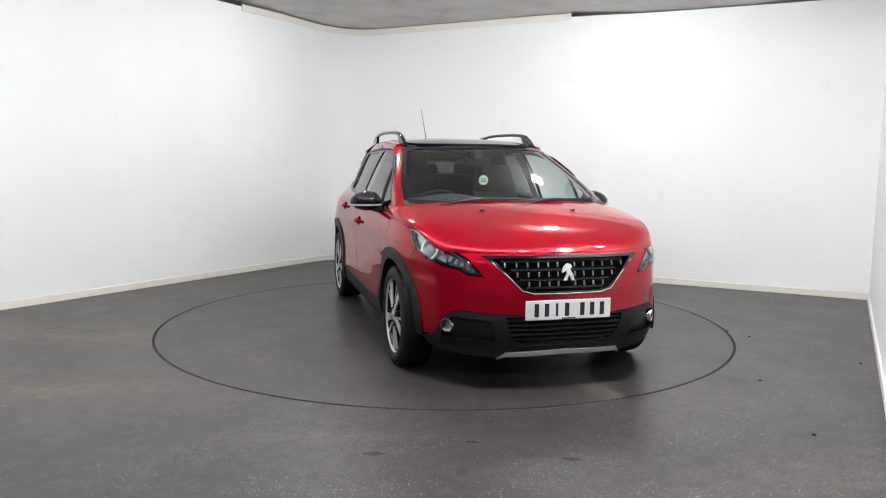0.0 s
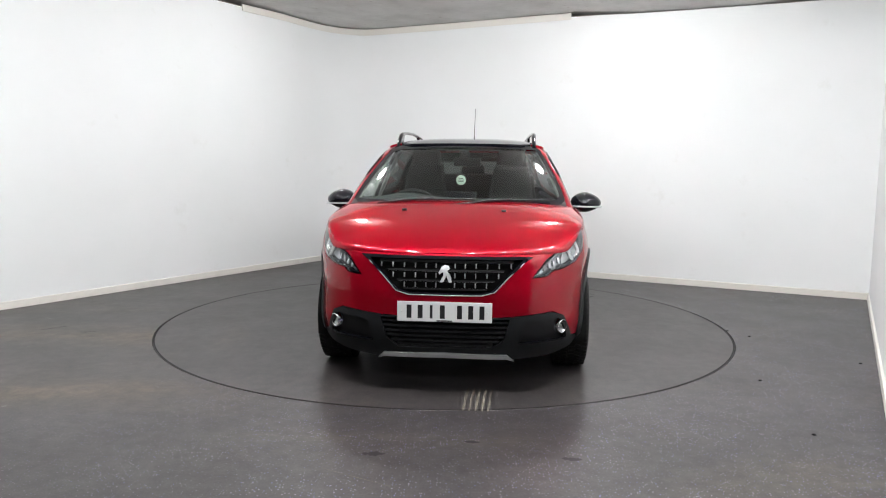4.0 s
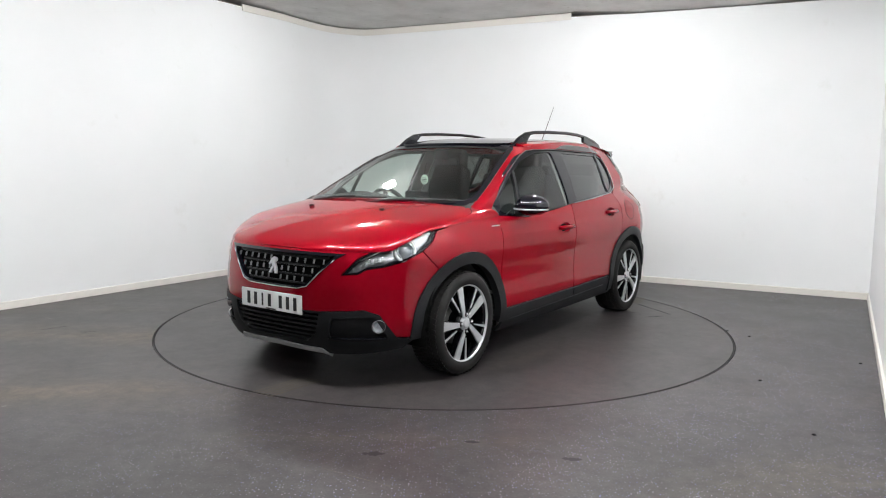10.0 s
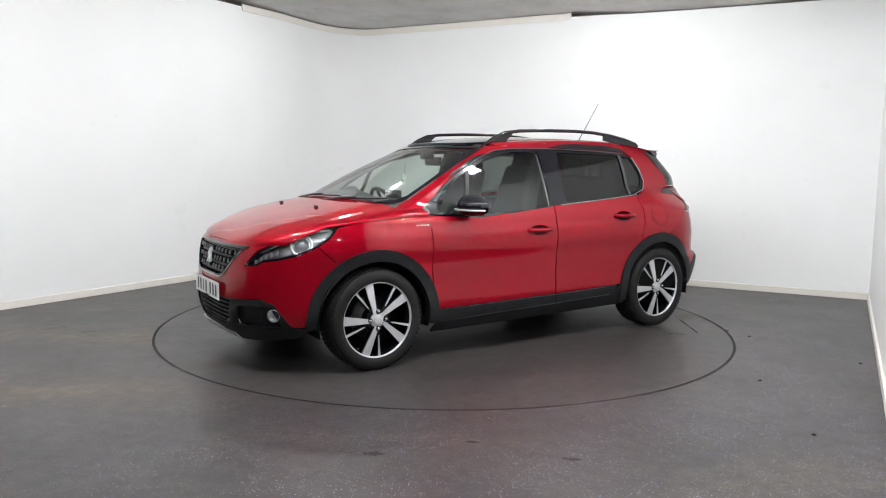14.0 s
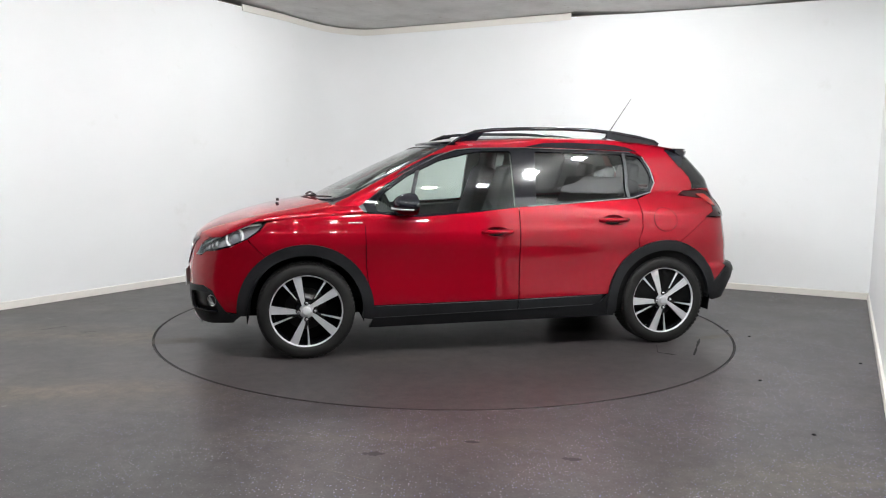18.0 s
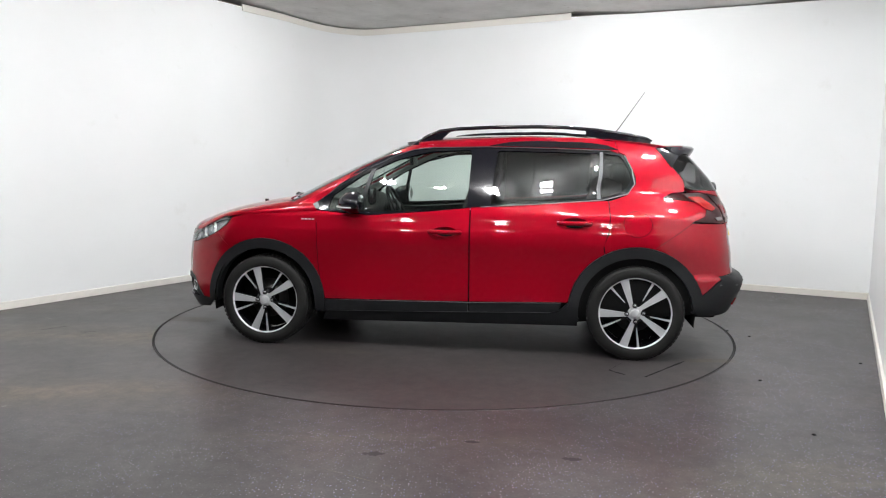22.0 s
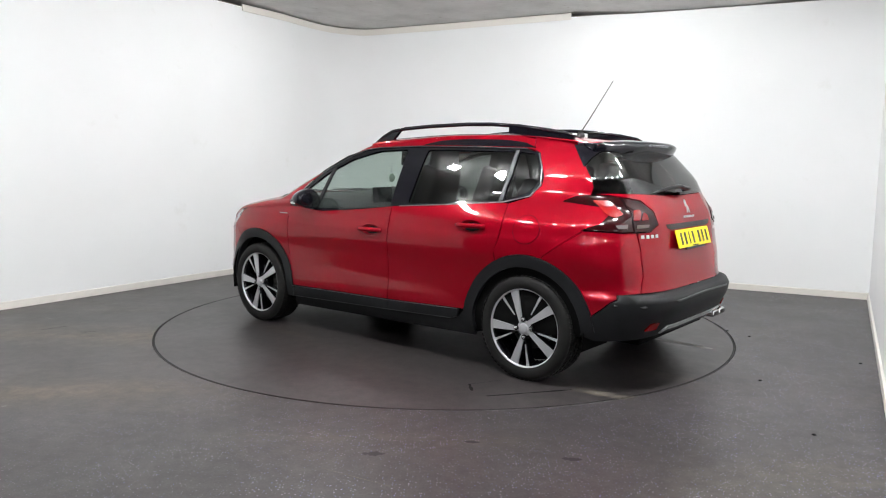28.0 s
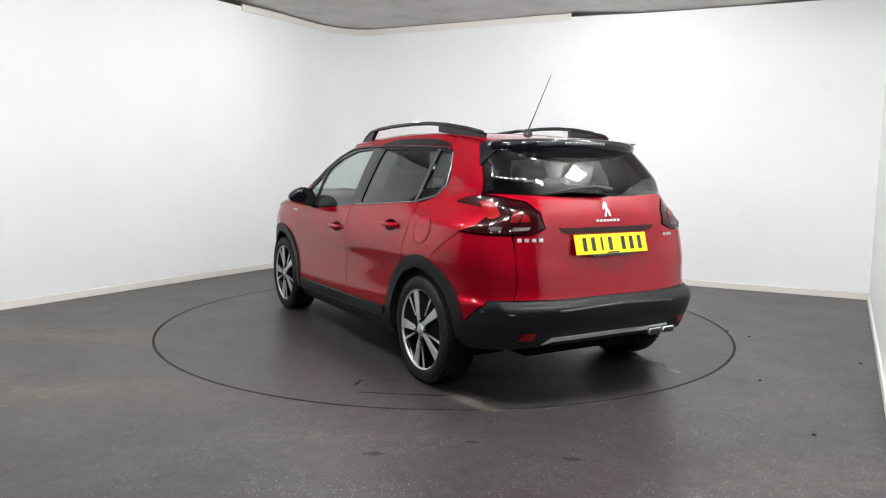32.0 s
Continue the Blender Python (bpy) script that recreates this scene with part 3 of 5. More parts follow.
GRILLE = [(1.985, .772), (2.035, .742), (2.115, .664), (2.19, .585), (2.262, .567)]
DLO = [(.968, .971), (.819, 1.07), (.644, 1.225), (.424, 1.338), (.25, 1.38), (.112, 1.394), (-.272, 1.402), (-1.17, 1.382), (-1.295, 1.35), (-1.315, 1.26),
       (-1.325, 1.16), (-1.262, 1.095), (-1.054, 1.051), (-.216, .996), (.52, .928)]
GLASS_F = [(.82, .968), (.80, 1.055), (.589, 1.203), (.353, 1.312), (.114, 1.370), (-.160, 1.382), (-.150, .985), (.52, .948)]
GLASS_R = [(-.335, 1.378), (-1.045, 1.364), (-1.005, 1.065), (-.300, 1.014)]
GLASS_Q = [(-1.095, 1.362), (-1.262, 1.350), (-1.295, 1.259), (-1.300, 1.165), (-1.258, 1.115), (-1.055, 1.068)]
POCKET_F = [(-.004 + .085 * math.cos(a), .826 + .036 * math.sin(a)) for a in np.linspace(0, 2 * math.pi, 25)[:-1]]
POCKET_R = [(-.862 + .085 * math.cos(a), .901 + .036 * math.sin(a)) for a in np.linspace(0, 2 * math.pi, 25)[:-1]]
ARCH_OUT, ARCH_IN = .441, .370

# inner shell, a little under the panels, so that the joints show dark
for side, mir in SIDES:
    low = [(.80, .22), (.80, .93), (-.2, .985), (-1.05, 1.03)] + [(-1.10, .90)] + arch(HUB_R, .42, 75, 180, 10)[::1] + [(-.80, .22)]
    panel("inner_panel", low, UNDER, lift=-.02, depth=0, mirror=mir, step=.06)

    panel("inner_panel", [(1.62, .60), (1.45, .80), (1.10, .80), (.95, .70), (.84, .4), (.82, .90), (1.2, .86), (1.5, .80), (1.7, .72)], UNDER, lift=-.03, depth=0, mirror=mir, step=.06)
    panel("inner_panel", [(-1.0, .84), (-1.4, .82), (-1.54, .6), (-1.62, .56), (-1.9, .56), (-1.9, 1.08), (-1.4, 1.08), (-1.05, 1.02)], UNDER, lift=-.035, depth=0, mirror=mir, step=.06)

for side, mir in SIDES:
    # front wing
    wing = [(.852, .345), (.884, .6), (.891, .87), (.89, .953), (1.0, .945), (1.2, SHOULDER(1.2)), (1.4, SHOULDER(1.39)), (1.50, .893), (1.524, .84), (1.579, .786)]
    wing += arch(HUB_F, ARCH_OUT - .004, 55, 176, 16)
    wing_ob = panel("front_wing", wing, RED, label="red metallic wing", mirror=mir)
    strip = [(.89, 1.0), (1.2, 1.0), (1.4, 1.0), (1.56, 1.0), (1.565, .975), (1.496, .920), (1.346, .860), (1.216, .820), (1.146, .770), (1.09, .66), (1.0, .70), (.93, .80)]
    panel("wing_top", strip, RED, wing_ob, surface=lid, step=.03, mirror=mir)
    # doors
    d1 = [(.848, .345), (.879, .6), (.886, .87), (.93, .955), (.52, .927), (.1, .960), (-.168, .990), (-.168, .6), (-.168, .36)]
    door = panel("front_door", d1, RED, label="red metallic front door", mirror=mir, holes=[POCKET_F])
    d2 = [(-.176, .36), (-.176, .6), (-.176, .992), (-.6, 1.018), (-1.054, 1.048), (-1.095, 1.045), (-1.102, .941), (-1.093, .845), (-1.06, .73 + .02)]
    d2 += [p for p in arch(HUB_R, ARCH_OUT + .002, 61.6, 8, 12)] + [(-.79, .378)]
    rdoor = panel("rear_door", d2, RED, label="red metallic rear door", mirror=mir, holes=[POCKET_R])
    # black strips along the foot of the doors
    panel("door_strip", [(.838, .262), (.848, .338), (-.168, .353), (-.168, .29)], CLAD, door, "black plastic strip", mirror=mir, lift=.006)
    panel("door_strip", [(-.176, .29), (-.176, .353), (-.79, .372), (-.775, .32), (-.72, .308)], CLAD, rdoor, "black plastic strip", mirror=mir, lift=.006)
    panel("sill", [(.86, .185), (.83, .258), (-.17, .286), (-.72, .304), (-.78, .318), (-.83, .37), (-.90, .37), (-.90, .215)], CLAD, label="black plastic sill", mirror=mir)
    # rear quarter
    q = [(-1.065, .762), (-1.10, .84), (-1.109, .941), (-1.101, 1.045), (-1.262, 1.088), (-1.334, 1.158), (-1.322, 1.26), (-1.30, 1.355), (-1.25, 1.376)] + [(u, ROOF_EDGE(skin(u, 1.42).x) - .001) for u in (-1.242, -1.3, -1.36, -1.42, -1.48, -1.56)] + [
         (-1.545, 1.374), (-1.555, 1.29), (-1.575, 1.157), (-1.56, 1.113), (-1.496, 1.104)] + TAIL_LAMP[:1] + TAIL_LAMP[:7:-1] + [(-1.545, .915)]
    q += arch(HUB_R, ARCH_OUT + .002, 104, 62, 8)
    q[-1] = (q[-1][0] - .004, q[-1][1])
    corner = [(-1.5475, .9135), (-1.726, .905), (-1.80, .905), (-1.827, .815), (-1.823, .669), (-1.800, .572), (-1.764, .571), (-1.68, .566), (-1.615, .530), (-1.545, .435)]
    corner += arch(HUB_R, ARCH_OUT + .002, 168, 104.4, 10)
    panel("bumper_corner", corner, RED, label="red metallic bumper corner", mirror=mir)
    quarter = panel("rear_quarter", q, RED, label="red metallic rear quarter", mirror=mir)
    flap = [(-1.268 + .078 * math.cos(a), .903 + .083 * math.sin(a)) for a in np.linspace(0, 2 * math.pi, 25)[:-1]]
    if not mir:
        fl = panel("fuel_flap", flap, RED, quarter, "red fuel flap", lift=.0015, depth=.003, mirror=mir)
        ring = [skin(u, z) + Vector((0, .0012, 0)) for u, z in flap]
        part("flap_joint", tube_bm(ring, .0016, 6, closed=True), UNDER, fl)
    # wheel arch trims
    for hub, a0, a1 in ((HUB_F, -4, 188), (HUB_R, -10, 175)):
        ring = arch(hub, ARCH_OUT, a0, a1, 30) + arch(hub, ARCH_IN, a1, a0, 30)
        panel("arch_trim", ring, CLAD, label="black plastic wheel arch trim", lift=.012, depth=.05, mirror=mir, step=.03)
    # glazing
    trim = panel("window_surround", rounded(DLO, .02), GLOSS, label="black window surround", lift=-.004, depth=.02, mirror=mir,
                 holes=[rounded(GLASS_F, .03), rounded(GLASS_R, .025), rounded(GLASS_Q, .03)])
    panel("side_window", inset(rounded(GLASS_F, .03), -.004), CLEAR, door, "clear side window", lift=-.010, depth=0, mirror=mir)
    panel("side_window", inset(rounded(GLASS_R, .025), -.004), PRIVACY, rdoor, "dark tinted side window", lift=-.010, depth=0, mirror=mir)
    panel("quarter_window", inset(rounded(GLASS_Q, .03), -.004), PRIVACY, quarter, "dark tinted quarter window", lift=-.010, depth=0, mirror=mir)
    # front pillar and cant rail
    pil = [(.975, .955), (1.10, .985), (1.235, 1.018), (1.125, 1.048), (.965, 1.134), (.755, 1.248), (.595, 1.328), (.455, 1.394), (.44, 1.412), (.25, 1.412), (.112, 1.412), (.112, 1.398), (.25, 1.384), (.424, 1.342), (.644, 1.229), (.819, 1.074)]
    panel("front_pillar", pil, RED, label="red front pillar", surface=skin_upper, mirror=mir, step=.03, depth=0)
    top = [(x, ROOF_EDGE(x)) for x in (-1.24, -1.0, -.8, -.6, -.45, -.3, -.15, 0, .112)]
    panel("cant_rail", [(.112, 1.398), (-.272, 1.406), (-1.17, 1.386), (-1.245, 1.37)] + top, RED, label="red roof side", mirror=mir, step=.03)
    fin = [(-.28, 1.408), (-.42, 1.435), (-.6, 1.443), (-.9, 1.436), (-1.15, 1.415), (-1.262, 1.385), (-1.17, 1.389)]
    panel("roof_fin", fin, GLOSS, label="gloss black fin over the rear window", mirror=mir, lift=.004, depth=.004)

# bonnet, bumper and nose
rear = [(1.19, 0), (1.185, .25), (1.16, .45), (1.11, .60)]
edge = [(1.10, .66), (1.15, .765), (1.22, .815), (1.35, .855), (1.5, .915), (1.57, .97), (1.63, .992), (1.8, .992), (1.95, .992), (1.998, .99), (2.002, .6), (2.003, 0)]
half = rear + edge
bon = half + [(x, -w) for x, w in half[::-1][1:-1]]
panel("bonnet", bon, RED, label="red metallic bonnet", surface=lid, step=.026)
bum = [(1.583, .783)] + arch(HUB_F, ARCH_OUT - .002, 54.6, -2, 14) + [(1.69, .306), (1.725, .358), (1.775, .440), (1.851, .468), (2.106, .450), (2.5, .435)]
top = [(1.583, .783), (1.668, .731), (1.767, .702), (1.852, .691), (1.891, .664), (1.985, .657), (1.911, .756), (1.862, .7835), (1.95, .785), (2.016, .7855), (2.2, .7855), (2.5, .7855)]
poly = bum[:-1] + [(5 - u, z) for u, z in bum[::-1]] + [(5 - u, z) for u, z in top[1:-1]] + top[:0:-1]
bumper = panel("front_bumper", poly, RED, label="red metallic front bumper", holes=[across(GRILLE, CF)])

clad_low = [(1.66, .235), (1.60, .285), (1.685, .300), (1.72, .356), (1.772, .438), (1.85, .464), (2.106, .447), (2.5, .432)]
floor_line = [(1.66, .235), (1.85, .21), (2.05, .20), (2.5, .20)]
LOWER = [(2.103, .440), (2.133, .317), (2.197, .267), (2.5, .257)]
LOWER_HOLE = [(2.103, .436), (2.133, .317), (2.197, .267), (2.803, .267), (2.867, .317), (2.897, .436)]
poly = clad_low + [(5 - u, z) for u, z in clad_low[::-1][1:]] + [(5 - u, z) for u, z in floor_line[1:-1]] + floor_line[::-1][:-1]
FOG = [(2.03, .415), (1.80, .428), (1.745, .33), (1.735, .30), (2.05, .297)]
clad = panel("front_cladding", poly, CLAD, label="black plastic lower bumper", lift=.004,
             holes=[LOWER_HOLE, rounded(FOG, .02), [(5 - u, z) for u, z in rounded(FOG, .02)]])
lip = [(2.05, .187), (2.105, .231), (2.5, .240)]
panel("skid_strip", lip + [(5 - u, z) for u, z in lip[::-1][1:]] + [(2.9, .205), (2.5, .212), (2.1, .205)], SILVER, clad, "satin silver strip", lift=.012)

# tail
gate = [(-1.804, .574), (-1.828, .669), (-1.831, .815), (-1.812, .905), (-1.892, .907), (-1.962, .944), (-1.905, 1.026), (-1.795, 1.086), (-1.64, 1.113), (-1.58, 1.116), (-1.65, 1.122), (-1.8, 1.118), (-2.0, 1.108), (-2.4, 1.104)]
poly = gate + [(-4.8 - u, z) for u, z in gate[::-1][1:]] + [(-2.75, .570), (-2.4, .571), (-2.05, .570)]
tailgate = panel("tailgate", poly, RED, label="red metallic tailgate")
gl = [(-1.582, 1.129), (-1.572, 1.2), (-1.555, 1.374), (-1.60, 1.41), (-2.4, 1.425)]
base = [(-1.65, 1.126), (-1.8, 1.122), (-2.0, 1.112), (-2.4, 1.108)]
poly = gl + [(-4.8 - u, z) for u, z in gl[::-1][1:]] + [(-4.8 - u, z) for u, z in base[:-1]] + base[::-1]
panel("rear_window", poly, BACKGLASS, tailgate, "dark rear window", depth=.006)
bl = [(-1.548, .43), (-1.620, .524), (-1.682, .562), (-1.764, .566), (-2.006, .567), (-2.4, .567)]
lowline = [(-1.535, .33), (-1.60, .30), (-1.8, .31), (-1.95, .325), (-2.4, .325)]
poly = bl + [(-4.8 - u, z) for u, z in bl[::-1][1:]] + [(-4.8 - u, z) for u, z in lowline[:-1]] + lowline[::-1]
rear_bumper = panel("rear_bumper", poly, CLAD, label="black plastic rear bumper", lift=.004)

# roof
r1 = [(.37, 0), (.36, .3), (.33, .42), (.26, .50), (-.4, .50), (-.95, .48), (-.98, .3), (-.98, 0)]
poly = roofed(r1) + [(x, -w) for x, w in roofed(r1)[::-1][1:-1]]
panel("roof_glass", poly, GLOSS, label="black panoramic roof glass", surface=roof, lift=.002)
for side, mir in SIDES:
    pr = [(.215, 1), (0, 1), (-.3, 1), (-.9, 1), (-1.3, 1), (-1.56, 1)] + roofed([(-1.56, .3), (-1.0, .3), (-.955, .485), (-.4, .505), (.24, .508), (.225, .54)])
    panel("roof_side", pr, RED, label="red roof panel", surface=roof, mirror=mir, step=.03)
poly = roofed([(-1.56, -.3), (-.985, -.3), (-.985, .3), (-1.56, .3)])
panel("roof_rear", poly, RED, label="red rear roof panel", surface=roof)
ws = [(1.24, 1.022), (1.13, 1.05), (.97, 1.136), (.76, 1.25), (.60, 1.33), (.46, 1.396), (.50, 1.415)]


def screen_mid(z):
    return SCREEN(z) + .60


poly = ws + [(screen_mid(1.435), 1.435)] + [(2 * screen_mid(z) - u, z) for u, z in ws[::-1]] + [(screen_mid(1.005), 1.005)]
screen_ob = panel("windscreen", poly, CLEAR, label="clear windscreen", surface=skin_upper, depth=.005, lift=-.003)
panel("screen_border", poly, GLOSS, screen_ob, "black printed border", surface=skin_upper, depth=0, lift=.0005, step=.025, holes=[inset(poly, .026)])
for side, mir in SIDES:
    panel("headlamp", HEADLAMP, LENS, label="clear headlamp", mirror=mir, depth=.002)
    panel("tail_lamp", TAIL_LAMP, RED_DARK, label="smoked red tail lamp", mirror=mir, lift=.004)



def on_skin(u, z, lift=0.0, surface=skin, mir=False):
    """A frame on the surface: x along the outline, y up it, z out of it."""
    e = 1e-3
    p = surface(u, z)
    a = (surface(u + e, z) - surface(u - e, z)).normalized()
    n = (surface(u, z + e) - surface(u, z - e)).cross(a).normalized()
    up = n.cross(a).normalized()
    a2 = a
    p = p + n * lift
    m = Matrix((( a2.x, up.x, n.x, p.x), (a2.y, up.y, n.y, p.y), (a2.z, up.z, n.z, p.z), (0, 0, 0, 1)))
    if mir:
        m = Matrix.Diagonal((1, -1, 1, 1)) @ m @ Matrix.Diagonal((-1, 1, 1, 1))
    return m


def resample3(pts, n=8):
    """More points on a line of points."""
    out = []
    for a, c in zip(pts, pts[1:]):
        out += [a.lerp(c, i / n) for i in range(n)]
    return out + [pts[-1]]


def flipped(poly, middle):
    return [(2 * middle - u, z) for u, z in poly]


# ---- nose: grille, plate, lower grille, fog lamps ----
mesh_hole = [(2.040, .757), (2.105, .690), (2.150, .640), (2.205, .594), (2.275, .579)]
mesh_hole = mesh_hole + flipped(mesh_hole[::-1], CF)
grille = panel("grille", inset(across(GRILLE, CF), -.002), GLOSS, label="black grille with small chrome bars", lift=.006, depth=.03, holes=[mesh_hole])
panel("grille_back", inset(mesh_hole, -.02), UNDER, grille, lift=-.045, depth=0)
for z in (.752, .700, .644, .598):
    lim = .41 if z > .74 else .36 if z > .69 else .31 if z > .62 else .27
    panel("grille_slat", [(CF - lim, z - .005), (CF + lim, z - .005), (CF + lim, z + .005), (CF - lim, z + .005)], SATIN, grille, lift=-.012, depth=.02, step=.06)
tick = box_bm(.0065, .027, .010, .002)
tick_mesh = bpy.data.meshes.new("grille_bar")
tick.to_mesh(tick_mesh)
tick.free()
for z, lim in ((.726, .42), (.672, .37), (.620, .31)):
    k = -6
    while k <= 6:
        u = CF + k * .066
        if abs(u - CF) < lim and not (abs(k) < 1):
            part_of("grille_bar", tick_mesh, LINE_GREY, grille, "small chrome bar", where=on_skin(u, z, -.006))
        k += 1
EMBLEM = [(-.5, .05), (-.3, .35), (-.05, .5), (.25, .45), (.35, .28), (.15, .18), (.3, 0), (.42, -.15), (.5, -.5), (.3, -.5), (.1, -.12), (-.15, -.5), (-.4, -.5), (-.12, -.1), (-.15, .12), (-.45, -.05)]


def emblem(u, z, w, h, lift, surface=skin, parent=car, name="badge", material=None):
    return panel(name, [(u - w * a, z + h * c) for a, c in EMBLEM], material or BADGE, parent, "plain chrome badge", surface=surface, lift=lift, depth=.012, step=.02)


emblem(CF, .681, .095, .092, .018, parent=grille)
edge = [(2.035, .742), (2.115, .664), (2.19, .585), (2.262, .567), (2.5, .565)]
edge = [skin(u, z) for u, z in edge + flipped(edge[::-1][1:], CF)]
part("grille_line", tube_bm([(p.x + .006, p.y, p.z) for p in edge], .0026, 6), SILVER, grille, "thin chrome line")


def plate(where, material, label):
    p = part("number_plate", box_bm(.52, .111, .006, .0028), material, car, label, where=where, smooth=False)
    x = -.219
    for i in range(7):
        w = .014 if i == 2 else .027
        part("bar", box_bm(w, .074, .0012), INK, p, where=Matrix.Translation((x + .025, 0, .0034)), smooth=False)
        x += .061 + (.033 if i == 3 else 0)
    for sx in (-.235, .235):
        part("screw_cap", lathe_bm([(.0001, .002), (.006, .0015), (.007, 0)], 12, axis="Z"), material, p, where=Matrix.Translation((sx, 0, .003)))
    part("maker_strip", box_bm(.085, .007, .001), TRIM_GREY, p, where=Matrix.Translation((0, -.0495, .0034)), smooth=False)
    return p


fp = Matrix(((0, 0, 1, 2.082), (1, 0, 0, 0), (0, 1, 0, .476), (0, 0, 0, 1)))
plate(fp, PLATE_WHITE, "white front number plate with black bars")
back_tilt = Matrix.Rotation(radians(-17), 4, "X")
rp = Matrix(((0, 0, -1, -1.952), (-1, 0, 0, 0), (0, 1, 0, .853), (0, 0, 0, 1))) @ back_tilt
plate(rp, PLATE_YELLOW, "yellow rear number plate with black bars")
part("plate_shelf", box_bm(.30, .02, .012, .004, at=(0, -.058, -.004)), INK, car, where=rp, smooth=False)

panel("lower_grille_back", inset(LOWER_HOLE, -.015), UNDER, clad, lift=-.06, depth=0)
for i, z in enumerate((.415, .387, .359, .331, .303, .279)):
    lim = .40 if z > .4 else .39 if z > .35 else .37 if z > .32 else .345 if z > .29 else .31
    panel("lower_slat", [(CF - lim, z - .006), (CF + lim, z - .006), (CF + lim, z + .006), (CF - lim, z + .006)], SATIN, clad, lift=-.008, depth=.03, step=.06)
for side, mir in SIDES:
    panel("fog_housing", inset(rounded(FOG, .02), -.012), SATIN, clad, lift=-.028, depth=0, mirror=mir, step=.03)
    panel("fog_strip", [(1.745, .300), (2.05, .296), (2.05, .304), (1.75, .309)], GLOSS, clad, "gloss strip", lift=.008, depth=.01, mirror=mir)
    m = on_skin(u_at(.372, y=.655), .372, -.004, mir=mir)
    fog = part("fog_lamp", lathe_bm([(.041, -.03), (.041, .004), (.036, .008), (.033, .002), (.030, .001)], 28, axis="Z"), CHROME, clad, "round chrome fog lamp", where=m)
    part("bowl", lathe_bm([(.033, .003), (.024, -.004), (.012, -.007), (.001, -.002)], 24, axis="Z"), LAMP_BACK, fog)
    part("lens", lathe_bm([(.0001, .007), (.02, .006), (.034, .003)], 28, axis="Z"), LENS, fog)
    # bright line of the cladding's upper edge is its own fold; washer jets on the bonnet
    jet = lid(1.452, lid_w(1.452, .31))
    part("washer_jet", box_bm(.022, .03, .016, .005, at=(jet.x, jet.y * (-1 if mir else 1), jet.z + .006)), INK, car, "small black washer jet")

# ---- headlamps ----
for lamp in [o for o in car.children if o.name.startswith("headlamp")]:
    mir = lamp.name != "headlamp"
    panel("lamp_back", inset(HEADLAMP, .004), LAMP_GREY, lamp, lift=-.055, depth=0, mirror=mir)
    panel("lamp_rim", inset(HEADLAMP, .001), GLOSS, lamp, lift=-.004, depth=.05, mirror=mir, holes=[inset(HEADLAMP, .010)])
    panel("reflector", [(1.765, .722), (1.675, .752), (1.60, .80), (1.545, .86), (1.525, .885), (1.56, .886), (1.68, .842), (1.755, .80), (1.775, .76)], LAMP_BACK, lamp, "bright reflector", lift=-.035, depth=.012, mirror=mir, step=.02)
    panel("day_light", [(1.53, .892), (1.62, .878), (1.70, .848), (1.80, .805), (1.90, .745), (1.905, .740), (1.80, .797), (1.69, .840), (1.615, .868), (1.54, .880)], PLATE_WHITE, lamp, "white light guide", lift=-.012, depth=.01, mirror=mir)
    m = on_skin(1.675, .795, -.022, mir=mir)
    ring = part("projector", lathe_bm([(.052, -.03), (.052, .006), (.047, .010), (.040, .004), (.036, -.012)], 32, axis="Z"), CHROME, lamp, "chrome projector ring", where=m)
    part("light_ring", lathe_bm([(.053, .002), (.058, .010), (.064, .010), (.068, .0)], 32, axis="Z"), PLATE_WHITE, ring, "white light ring")
    part("projector_lens", lathe_bm([(.0001, .010), (.015, .008), (.028, .000), (.036, -.012)], 28, axis="Z"), LAMP_DARK, ring)
    for k, (u, z) in enumerate(((1.80, .752), (1.835, .735), (1.865, .722), (1.895, .705), (1.925, .690))):
        part("lamp_bar", box_bm(.018, .034 - .003 * k, .014, .003), LAMP_BACK, lamp, where=on_skin(u, z, -.034, mir=mir))

